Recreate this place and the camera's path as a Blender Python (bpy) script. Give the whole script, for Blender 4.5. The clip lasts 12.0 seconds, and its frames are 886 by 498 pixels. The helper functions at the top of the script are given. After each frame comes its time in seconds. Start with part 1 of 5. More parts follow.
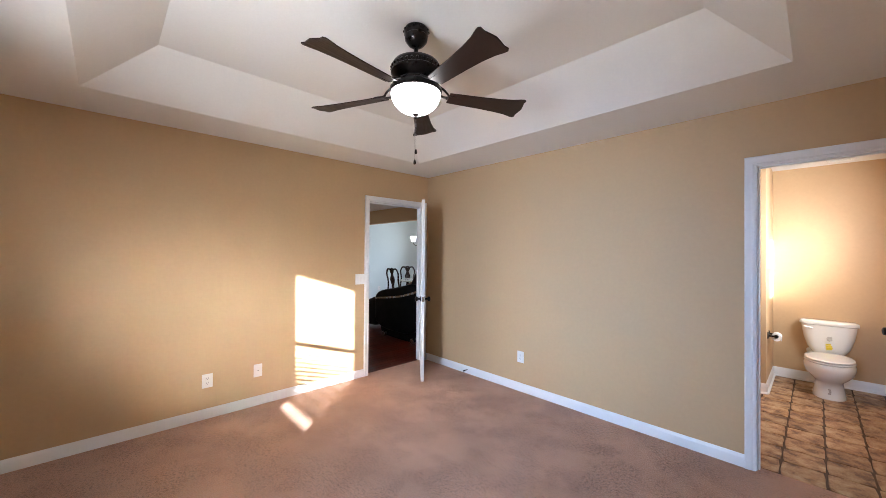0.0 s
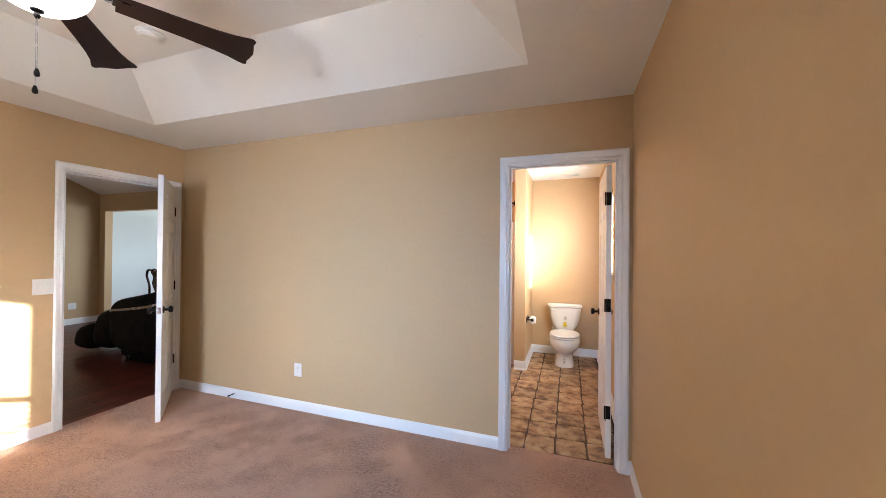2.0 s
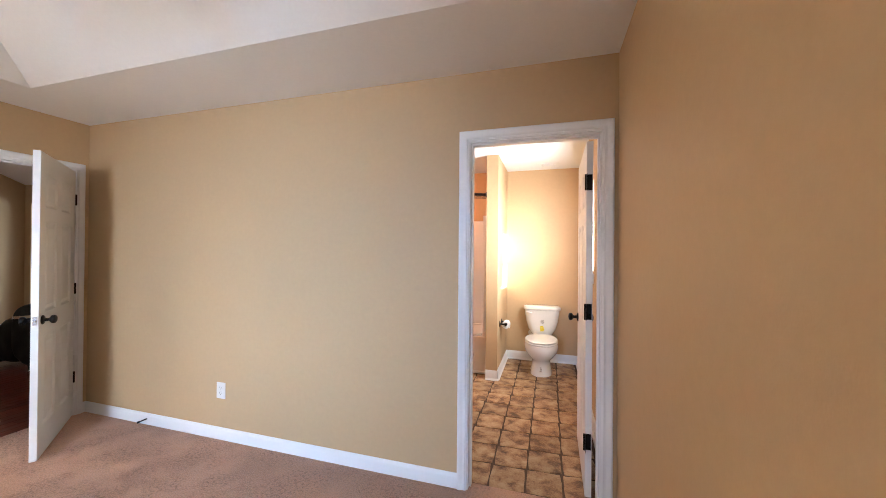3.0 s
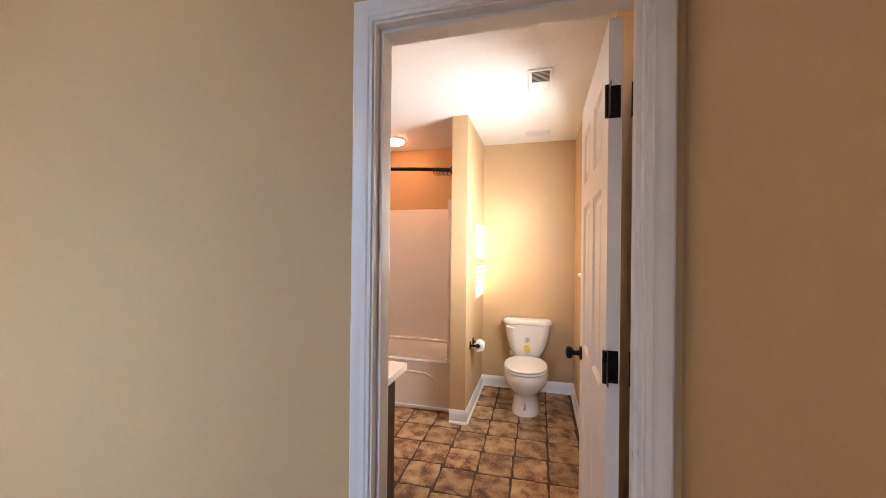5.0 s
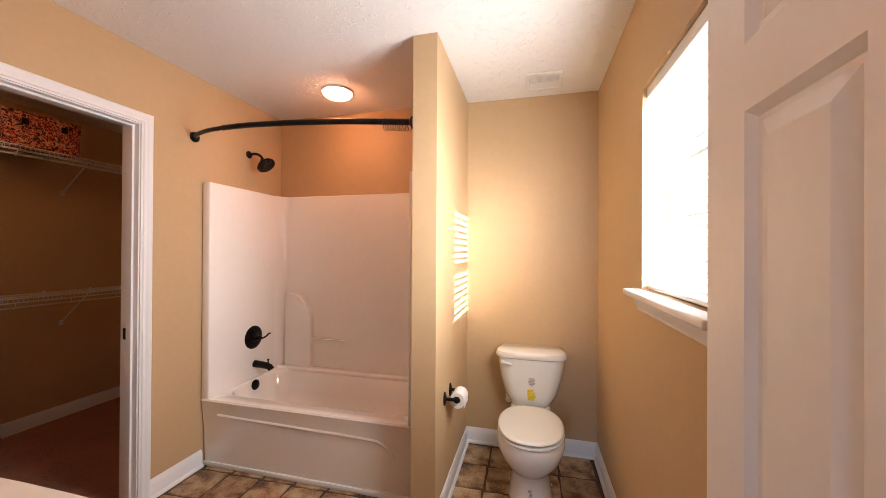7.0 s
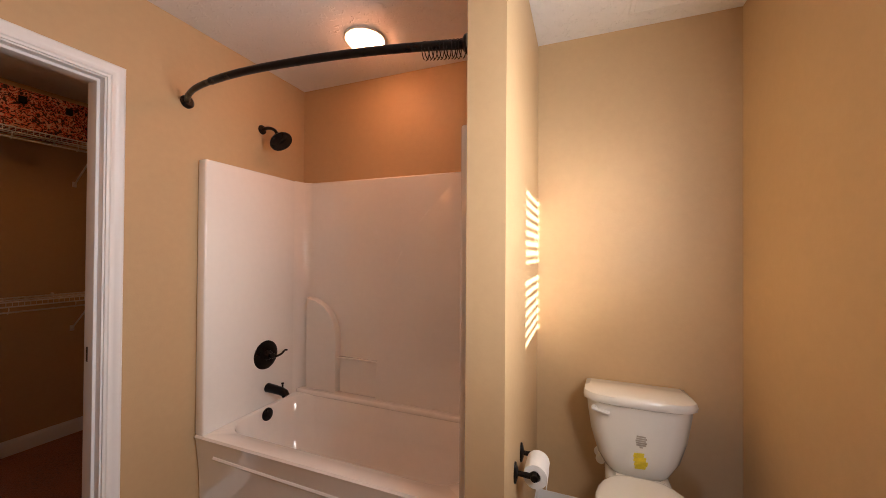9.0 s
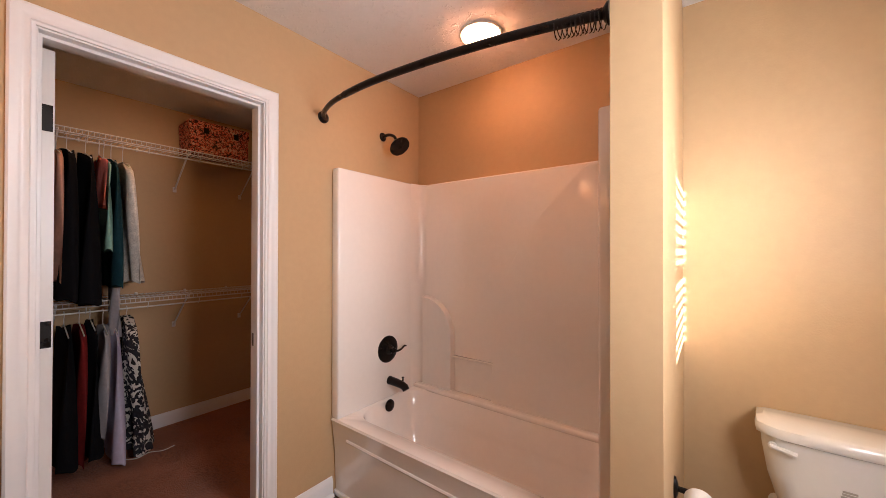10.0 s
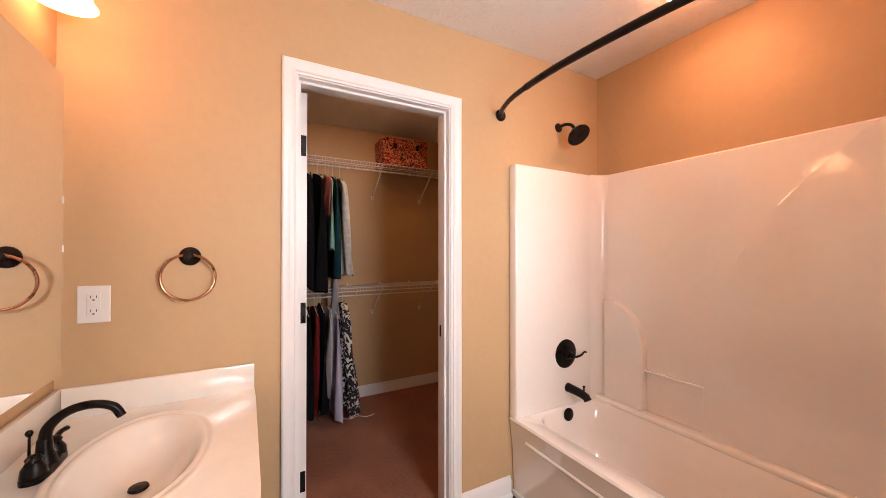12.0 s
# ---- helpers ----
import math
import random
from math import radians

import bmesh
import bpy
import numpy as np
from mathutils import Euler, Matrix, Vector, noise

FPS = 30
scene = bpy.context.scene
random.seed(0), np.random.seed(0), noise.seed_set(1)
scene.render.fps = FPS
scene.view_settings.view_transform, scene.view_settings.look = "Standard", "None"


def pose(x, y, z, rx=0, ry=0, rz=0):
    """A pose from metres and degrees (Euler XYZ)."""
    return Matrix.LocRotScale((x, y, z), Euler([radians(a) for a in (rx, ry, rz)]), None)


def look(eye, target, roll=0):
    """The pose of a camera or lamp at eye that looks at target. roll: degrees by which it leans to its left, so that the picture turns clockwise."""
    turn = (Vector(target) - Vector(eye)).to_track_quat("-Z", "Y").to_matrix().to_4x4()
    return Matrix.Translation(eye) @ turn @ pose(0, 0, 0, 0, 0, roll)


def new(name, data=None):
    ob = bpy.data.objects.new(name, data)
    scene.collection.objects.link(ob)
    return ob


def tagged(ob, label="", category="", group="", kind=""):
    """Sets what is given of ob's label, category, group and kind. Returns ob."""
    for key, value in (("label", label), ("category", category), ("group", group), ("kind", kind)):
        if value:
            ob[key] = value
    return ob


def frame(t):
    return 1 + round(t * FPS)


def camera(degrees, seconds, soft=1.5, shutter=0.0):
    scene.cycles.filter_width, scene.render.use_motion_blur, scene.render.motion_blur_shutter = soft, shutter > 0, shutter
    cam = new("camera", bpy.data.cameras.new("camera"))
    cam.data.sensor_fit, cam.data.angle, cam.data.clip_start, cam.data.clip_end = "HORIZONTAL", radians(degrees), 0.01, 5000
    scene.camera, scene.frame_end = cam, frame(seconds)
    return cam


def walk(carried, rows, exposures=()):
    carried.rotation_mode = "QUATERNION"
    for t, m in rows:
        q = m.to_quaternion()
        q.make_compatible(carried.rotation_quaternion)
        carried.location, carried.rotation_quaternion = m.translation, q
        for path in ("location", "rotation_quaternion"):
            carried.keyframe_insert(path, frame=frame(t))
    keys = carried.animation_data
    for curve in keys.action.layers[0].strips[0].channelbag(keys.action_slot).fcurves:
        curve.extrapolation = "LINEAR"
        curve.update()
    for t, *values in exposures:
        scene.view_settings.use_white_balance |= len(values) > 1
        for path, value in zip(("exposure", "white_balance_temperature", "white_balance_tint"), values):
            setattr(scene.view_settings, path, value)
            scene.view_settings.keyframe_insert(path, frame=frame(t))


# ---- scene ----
cam = camera(102.5, 12.0, soft=0.8)
PATH = [
    (0, (3.611, -3.156, 1.442), (2.163, -1.777, 1.459), 0.4),
    (0.5, (3.637, -3.093, 1.430), (2.351, -1.561, 1.449), 0.5),
    (1, (3.661, -2.959, 1.422), (2.612, -1.256, 1.442), 0.5),
    (1.5, (3.708, -2.796, 1.424), (2.888, -0.972, 1.445), 0.6),
    (2, (3.742, -2.559, 1.418), (3.076, -0.674, 1.431), 0.5),
    (2.5, (3.768, -2.302, 1.418), (3.153, -0.399, 1.426), 0.4),
    (3, (3.789, -2.041, 1.394), (3.213, -0.126, 1.404), 0.5),
    (3.5, (3.809, -1.773, 1.380), (3.260, 0.150, 1.393), 0.6),
    (5.5, (3.800, -0.663, 1.376), (3.292, 1.271, 1.377), 0.4),
    (6, (3.760, -0.381, 1.378), (3.276, 1.560, 1.383), 0.2),
    (6.5, (3.729, -0.120, 1.369), (3.254, 1.823, 1.376), 0.3),
    (6.7, (3.722, -0.015, 1.370), (3.244, 1.927, 1.378), 0.3),
    (8.3, (3.539, 0.613, 1.344), (3.019, 2.544, 1.361), 0.4),
    (8.5, (3.518, 0.666, 1.340), (2.975, 2.591, 1.359), 0.3),
    (9, (3.462, 0.734, 1.341), (2.741, 2.600, 1.359), 0.4),
    (9.5, (3.402, 0.750, 1.337), (2.414, 2.492, 1.352), 0.3),
    (10, (3.346, 0.747, 1.340), (2.144, 2.347, 1.353), 0.1),
    (10.5, (3.308, 0.734, 1.339), (1.940, 2.193, 1.353), 0.0),
    (11, (3.278, 0.722, 1.332), (1.743, 2.001, 1.341), 0.0),
    (11.5, (3.243, 0.708, 1.334), (1.587, 1.834, 1.356), 0.0),
    (12, (3.212, 0.690, 1.325), (1.460, 1.654, 1.339), 0.0),
]
walk(cam, [(t, look(eye, target, roll)) for t, eye, target, roll in PATH],
     exposures=[(0.0, 3.3, 5950, 11), (1.5, 3.4, 6150, 10), (3.5, 3.55, 6250, 11), (5.5, 2.95, 6700, 13), (6.6, 2.9, 6500, 14), (8.3, 1.85, 6900, 16), (9.0, 2.2, 6800, 16),
                (9.5, 2.4, 6700, 17), (10.0, 2.6, 6550, 18), (10.6, 2.85, 6450, 18), (12.0, 3.15, 6550, 16)])

# ---- world, sun, lamps in the openings ----
SUN_WAY = Vector((-0.9, 1.0, -0.32))
world = bpy.data.worlds.new("sky")
scene.world = world
world.use_nodes = True
sky = world.node_tree.nodes.new("ShaderNodeTexSky")
sky.sky_type = "NISHITA"
sky.sun_disc = False
sky.dust_density = 0.0
sky.sun_elevation = math.atan2(0.32, math.hypot(0.9, 1.0))
sky.sun_rotation = math.atan2(0.9, -1.0)
background = world.node_tree.nodes["Background"]
background.inputs["Strength"].default_value = 0.05
world.node_tree.links.new(sky.outputs["Color"], background.inputs["Color"])

sun = new("sun", bpy.data.lights.new("sun", "SUN"))
sun.data.energy = 5.0
sun.data.angle = radians(0.5)
sun.data.color = (1.0, 0.98, 0.95)
sun.matrix_world = look((8, -9, 4), Vector((8, -9, 4)) + SUN_WAY)


def opening_lamp(eye, target, w, h, watts, color=(0.78, 0.89, 1.0), spread=125):
    """An area lamp in a window's opening, for sky light and added fill."""
    ob = new("opening_fill", bpy.data.lights.new("opening_fill", "AREA"))
    ob.data.shape, ob.data.size, ob.data.size_y = "RECTANGLE", w, h
    ob.data.energy, ob.data.color = watts, color
    ob.data.spread = radians(spread)
    ob.matrix_world = look(eye, target)
    return ob


opening_lamp((2.62, -4.21, 1.38), (1.9, 0, 0.60), 0.72, 1.25, 2.7, color=(0.44, 0.66, 1.0), spread=66)
# added uplight in place of sunlight the blind bounces to the ceiling
opening_lamp((2.62, -4.20, 1.38), (1.9, -1.9, 3.9), 0.72, 1.25, 2.4, color=(0.96, 0.96, 0.94), spread=88)
opening_lamp((4.11, 1.39, 1.62), (2.6, 1.85, 1.50), 0.58, 0.74, 4.3, color=(0.93, 0.95, 0.97), spread=158)
opening_lamp((-2.6, 4.46, 1.40), (-2.6, 0, 1.3), 1.80, 1.50, 9.5)
# added warm fill for the passage jamb, hung inside the closed blind
opening_lamp((-2.6, -4.12, 1.40), (-2.6, 0, 1.2), 1.50, 1.30, 0.2, color=(1.0, 0.85, 0.68))

# ---- materials ----
def rgb(r, g, b):
    return (r, g, b, 1.0)


def material(name, color, rough=0.5, metal=0.0, vary=0.06, scale=3.0, fine=60.0, bump=0.0, bump_scale=120.0, depth=0.002,
             rough_vary=0.08, coat=0.0, spec=0.5, emit=None, strength=0.0, by_object=0.0, stretch=(1, 1, 1)):
    """A surface with variation at two scales, uneven gloss and fine relief."""
    m = bpy.data.materials.new(name)
    m.use_nodes = True
    n, l = m.node_tree.nodes, m.node_tree.links
    p = n["Principled BSDF"]
    tc = n.new("ShaderNodeTexCoord")
    mp = n.new("ShaderNodeMapping")
    mp.inputs["Scale"].default_value = stretch
    l.new(tc.outputs["Object"], mp.inputs["Vector"])
    big, small = n.new("ShaderNodeTexNoise"), n.new("ShaderNodeTexNoise")
    big.inputs["Scale"].default_value, small.inputs["Scale"].default_value = scale, fine
    big.inputs["Detail"].default_value, small.inputs["Detail"].default_value = 4, 3
    add = n.new("ShaderNodeMath")
    add.operation = "ADD"
    for tex, k in ((big, 0), (small, 1)):
        l.new(mp.outputs["Vector"], tex.inputs["Vector"])
        l.new(tex.outputs["Fac"], add.inputs[k])
    span = n.new("ShaderNodeMapRange")
    span.inputs["From Min"].default_value, span.inputs["From Max"].default_value = 0.6, 1.4
    span.inputs["To Min"].default_value, span.inputs["To Max"].default_value = 1 - vary, 1 + vary
    l.new(add.outputs["Value"], span.inputs["Value"])
    value = span.outputs["Result"]
    if by_object:
        info = n.new("ShaderNodeObjectInfo")
        each = n.new("ShaderNodeMapRange")
        each.inputs["To Min"].default_value, each.inputs["To Max"].default_value = 1 - by_object, 1 + by_object
        l.new(info.outputs["Random"], each.inputs["Value"])
        mul = n.new("ShaderNodeMath")
        mul.operation = "MULTIPLY"
        l.new(value, mul.inputs[0])
        l.new(each.outputs["Result"], mul.inputs[1])
        value = mul.outputs["Value"]
    tint = n.new("ShaderNodeVectorMath")
    tint.operation = "SCALE"
    tint.inputs[0].default_value = color[:3]
    l.new(value, tint.inputs["Scale"])
    l.new(tint.outputs["Vector"], p.inputs["Base Color"])
    gloss = n.new("ShaderNodeMapRange")
    gloss.inputs["From Min"].default_value, gloss.inputs["From Max"].default_value = 0.3, 0.7
    gloss.inputs["To Min"].default_value, gloss.inputs["To Max"].default_value = max(0.02, rough - rough_vary), min(1, rough + rough_vary)
    l.new(big.outputs["Fac"], gloss.inputs["Value"])
    l.new(gloss.outputs["Result"], p.inputs["Roughness"])
    p.inputs["Metallic"].default_value = metal
    p.inputs["Specular IOR Level"].default_value = spec
    p.inputs["Coat Weight"].default_value = coat
    p.inputs["Coat Roughness"].default_value = 0.08
    if emit:
        p.inputs["Emission Color"].default_value = emit
        p.inputs["Emission Strength"].default_value = strength
    if bump:
        tex = n.new("ShaderNodeTexNoise")
        tex.inputs["Scale"].default_value, tex.inputs["Detail"].default_value = bump_scale, 4
        l.new(mp.outputs["Vector"], tex.inputs["Vector"])
        b = n.new("ShaderNodeBump")
        b.inputs["Strength"].default_value, b.inputs["Distance"].default_value = bump, depth
        l.new(tex.outputs["Fac"], b.inputs["Height"])
        l.new(b.outputs["Normal"], p.inputs["Normal"])
    return m


PAINT = material("tan_wall_paint", rgb(0.535, 0.366, 0.198), 0.62, vary=0.035, scale=1.3, fine=35, bump=0.25, bump_scale=140, depth=0.0015)
BLUE_PAINT = material("pale_blue_grey_wall_paint", rgb(0.66, 0.72, 0.72), 0.6, vary=0.03, scale=1.5, bump=0.2, bump_scale=140)
TRIM = material("white_trim_paint", rgb(0.80, 0.80, 0.80), 0.34, vary=0.015, scale=3, fine=60, bump=0.02, bump_scale=40)
DOORPAINT = material("white_door_paint", rgb(0.78, 0.77, 0.75), 0.36, vary=0.02, scale=3, fine=90, bump=0.08, bump_scale=70, depth=0.001, stretch=(1, 1, 0.25))
PLASTIC = material("white_plastic", rgb(0.78, 0.77, 0.74), 0.35, vary=0.02, scale=20)
BRONZE = material("oil_rubbed_bronze", rgb(0.012, 0.009, 0.008), 0.34, metal=0.7, vary=0.3, scale=30, fine=200, rough_vary=0.12)
COPPER = material("brushed_copper_bronze", rgb(0.36, 0.16, 0.09), 0.3, metal=1.0, vary=0.2, scale=40, fine=200)
BLADE = material("dark_walnut_blade", rgb(0.016, 0.006, 0.004), 0.36, vary=0.3, scale=6, fine=50, stretch=(1, 9, 1), bump=0.05, spec=0.3)
CHROME = material("brushed_steel", rgb(0.62, 0.62, 0.64), 0.25, metal=1.0, vary=0.05, scale=30)
PORCELAIN = material("white_porcelain", rgb(0.80, 0.78, 0.72), 0.09, vary=0.015, scale=3, rough_vary=0.03, coat=0.5)
ACRYLIC = material("white_acrylic_tub", rgb(0.86, 0.82, 0.765), 0.07, vary=0.02, scale=2, fine=30, rough_vary=0.02, coat=1.0)
MARBLE = material("cultured_marble_top", rgb(0.83, 0.79, 0.72), 0.14, vary=0.05, scale=4, fine=18, rough_vary=0.04, coat=0.4)
ESPRESSO = material("espresso_cabinet_wood", rgb(0.028, 0.014, 0.010), 0.38, vary=0.3, scale=4, fine=60, stretch=(6, 6, 1), bump=0.1)
BLACKWOOD = material("dark_mahogany_furniture", rgb(0.02, 0.008, 0.006), 0.28, vary=0.3, scale=8, fine=70, coat=0.3)
LEATHER = material("black_leather", rgb(0.004, 0.004, 0.005), 0.55, vary=0.2, scale=8, fine=90, bump=0.3, bump_scale=220, depth=0.001, spec=0.12)
TAN_LEATHER = material("tan_leather_pad", rgb(0.30, 0.15, 0.09), 0.45, vary=0.15, scale=8, bump=0.2, bump_scale=200)
WIRE = material("white_vinyl_coated_wire", rgb(0.74, 0.72, 0.68), 0.35, vary=0.03, scale=20)
PAPER = material("white_tissue_paper", rgb(0.82, 0.80, 0.77), 0.9, vary=0.03, scale=20, bump=0.3, bump_scale=160)
GROUT = material("dark_brown_joint", rgb(0.075, 0.045, 0.028), 0.7, vary=0.25, scale=9, fine=70, bump=0.3)
OUTSIDE = material("lawn", rgb(0.09, 0.11, 0.04), 0.9, vary=0.3, scale=0.4, fine=8, bump=0.5, bump_scale=20)
SIDING = material("cream_vinyl_siding", rgb(0.62, 0.58, 0.50), 0.6, vary=0.05, scale=1)
SHINGLE = material("grey_roof_shingles", rgb(0.16, 0.16, 0.17), 0.85, vary=0.2, scale=3, fine=30, bump=0.4)
LACE = material("ivory_lace_cotton", rgb(0.80, 0.75, 0.68), 0.9, vary=0.3, scale=25, fine=130, bump=0.5, bump_scale=150, spec=0.12)
BLACKCLOTH = material("black_knit_cloth", rgb(0.008, 0.008, 0.010), 0.95, vary=0.25, scale=20, fine=150, bump=0.4, bump_scale=180, spec=0.12)
TEALCLOTH = material("dark_teal_cloth", rgb(0.012, 0.05, 0.065), 0.9, vary=0.2, scale=20, bump=0.3, spec=0.12)
MINTCLOTH = material("mint_green_cloth", rgb(0.30, 0.55, 0.46), 0.9, vary=0.12, scale=20, bump=0.3, spec=0.12)
PINKCLOTH = material("coral_pink_cloth", rgb(0.85, 0.24, 0.20), 0.9, vary=0.12, scale=20, bump=0.3, spec=0.12)
REDCLOTH = material("dark_red_cloth", rgb(0.20, 0.018, 0.018), 0.85, vary=0.2, scale=20, bump=0.3, spec=0.12)
GREYCLOTH = material("pale_grey_cloth", rgb(0.42, 0.40, 0.42), 0.9, vary=0.12, scale=20, bump=0.3, spec=0.12)
LILACCLOTH = material("pale_lilac_cloth", rgb(0.56, 0.53, 0.68), 0.9, vary=0.1, scale=20, bump=0.3, spec=0.12)
PEACHCLOTH = material("peach_cloth", rgb(0.62, 0.36, 0.27), 0.9, vary=0.12, scale=20, bump=0.3, spec=0.12)
YELLOW = material("yellow_sticker", rgb(0.75, 0.58, 0.03), 0.5, vary=0.1, scale=60)
GREYPRINT = material("grey_brown_print", rgb(0.42, 0.38, 0.32), 0.5, vary=0.1, scale=60)
DARK = material("dark_void", rgb(0.01, 0.01, 0.01), 0.8, vary=0.1)
# shade of the register's opening, put into a flat grey
VENT = material("grey_vent_shade", rgb(0.16, 0.16, 0.17), 0.6, vary=0.15, scale=20)
FAN_GLASS = material("lit_frosted_glass_bowl", rgb(0.85, 0.83, 0.78), 0.4, vary=0.02, emit=rgb(1.0, 0.95, 0.88), strength=1.7)
TUB_GLASS = material("lit_ceiling_light_lens", rgb(0.85, 0.8, 0.72), 0.4, vary=0.02, emit=rgb(1.0, 0.42, 0.21), strength=7.6)
VANITY_GLASS = material("lit_bell_shade", rgb(0.85, 0.8, 0.7), 0.4, vary=0.02, emit=rgb(1.0, 0.42, 0.18), strength=1.15)
CLOSET_GLASS = material("dim_ceiling_light_lens", rgb(0.85, 0.8, 0.72), 0.4, vary=0.02, emit=rgb(1.0, 0.46, 0.17), strength=6.2)
CHANDELIER_GLASS = material("frosted_glass_shade", rgb(0.85, 0.85, 0.82), 0.4, vary=0.02, emit=rgb(1.0, 0.95, 0.88), strength=0.5)


def ceiling_material(name, relief, size):
    """Knock-down plaster: flat islands of mud on a smooth ground."""
    m = material(name, rgb(0.80, 0.79, 0.77), 0.75, vary=0.025, scale=1.2)
    n, l = m.node_tree.nodes, m.node_tree.links
    tc = n.new("ShaderNodeTexCoord")
    a, w = n.new("ShaderNodeTexNoise"), n.new("ShaderNodeTexNoise")
    a.inputs["Scale"].default_value, a.inputs["Detail"].default_value, a.inputs["Distortion"].default_value = size, 3, 1.2
    w.inputs["Scale"].default_value = 2.0
    for tex in (a, w):
        l.new(tc.outputs["Object"], tex.inputs["Vector"])
    ramp = n.new("ShaderNodeValToRGB")
    ramp.color_ramp.elements[0].position, ramp.color_ramp.elements[1].position = 0.57, 0.66
    l.new(a.outputs["Fac"], ramp.inputs["Fac"])
    b = n.new("ShaderNodeBump")
    b.inputs["Strength"].default_value, b.inputs["Distance"].default_value = relief, 0.006
    l.new(ramp.outputs["Color"], b.inputs["Height"])
    l.new(b.outputs["Normal"], n["Principled BSDF"].inputs["Normal"])
    return m


def carpet_material(name, color, dark):
    """Cut-pile carpet: fine tufts, sparse dents between them and broad trodden patches."""
    m = bpy.data.materials.new(name)
    m.use_nodes = True
    n, l = m.node_tree.nodes, m.node_tree.links
    p = n["Principled BSDF"]
    tc = n.new("ShaderNodeTexCoord")

    def tex(scale, detail, lo, hi, rough=0.55):
        t = n.new("ShaderNodeTexNoise")
        t.inputs["Scale"].default_value, t.inputs["Detail"].default_value, t.inputs["Roughness"].default_value = scale, detail, rough
        l.new(tc.outputs["Object"], t.inputs["Vector"])
        r = n.new("ShaderNodeMapRange")
        r.inputs["From Min"].default_value, r.inputs["From Max"].default_value = lo, hi
        l.new(t.outputs["Fac"], r.inputs["Value"])
        return r.outputs["Result"]

    def mix(op, a, b, k=None):
        q = n.new("ShaderNodeMath")
        q.operation = op
        l.new(a, q.inputs[0])
        if k is None:
            l.new(b, q.inputs[1])
        else:
            q.inputs[1].default_value = k
        return q.outputs["Value"]
    broad, tufts = tex(2.4, 4, 0.30, 0.70), tex(130, 3, 0.32, 0.68)
    dents = tex(58, 6, 0.36, 0.50, 0.72)
    where = tex(3.2, 5, 0.38, 0.56, 0.62)
    # dents show most where the pile is trodden
    soft = mix("MAXIMUM", dents, where)
    height = mix("ADD", mix("MULTIPLY", tufts, None, 0.45), mix("MULTIPLY", soft, None, 0.55))
    # low pile also turns dark: shade in the dents put into the colour
    shade = mix("ADD", mix("MULTIPLY", height, None, 0.70), mix("MULTIPLY", broad, None, 0.20))
    ramp = n.new("ShaderNodeValToRGB")
    ramp.color_ramp.elements[0].position, ramp.color_ramp.elements[1].position = 0.15, 0.72
    ramp.color_ramp.elements[0].color, ramp.color_ramp.elements[1].color = dark, color
    l.new(shade, ramp.inputs["Fac"])
    l.new(ramp.outputs["Color"], p.inputs["Base Color"])
    p.inputs["Roughness"].default_value = 0.97
    p.inputs["Specular IOR Level"].default_value = 0.15
    p.inputs["Sheen Weight"].default_value = 0.2
    b = n.new("ShaderNodeBump")
    b.inputs["Strength"].default_value, b.inputs["Distance"].default_value = 1.0, 0.012
    l.new(height, b.inputs["Height"])
    l.new(b.outputs["Normal"], p.inputs["Normal"])
    return m


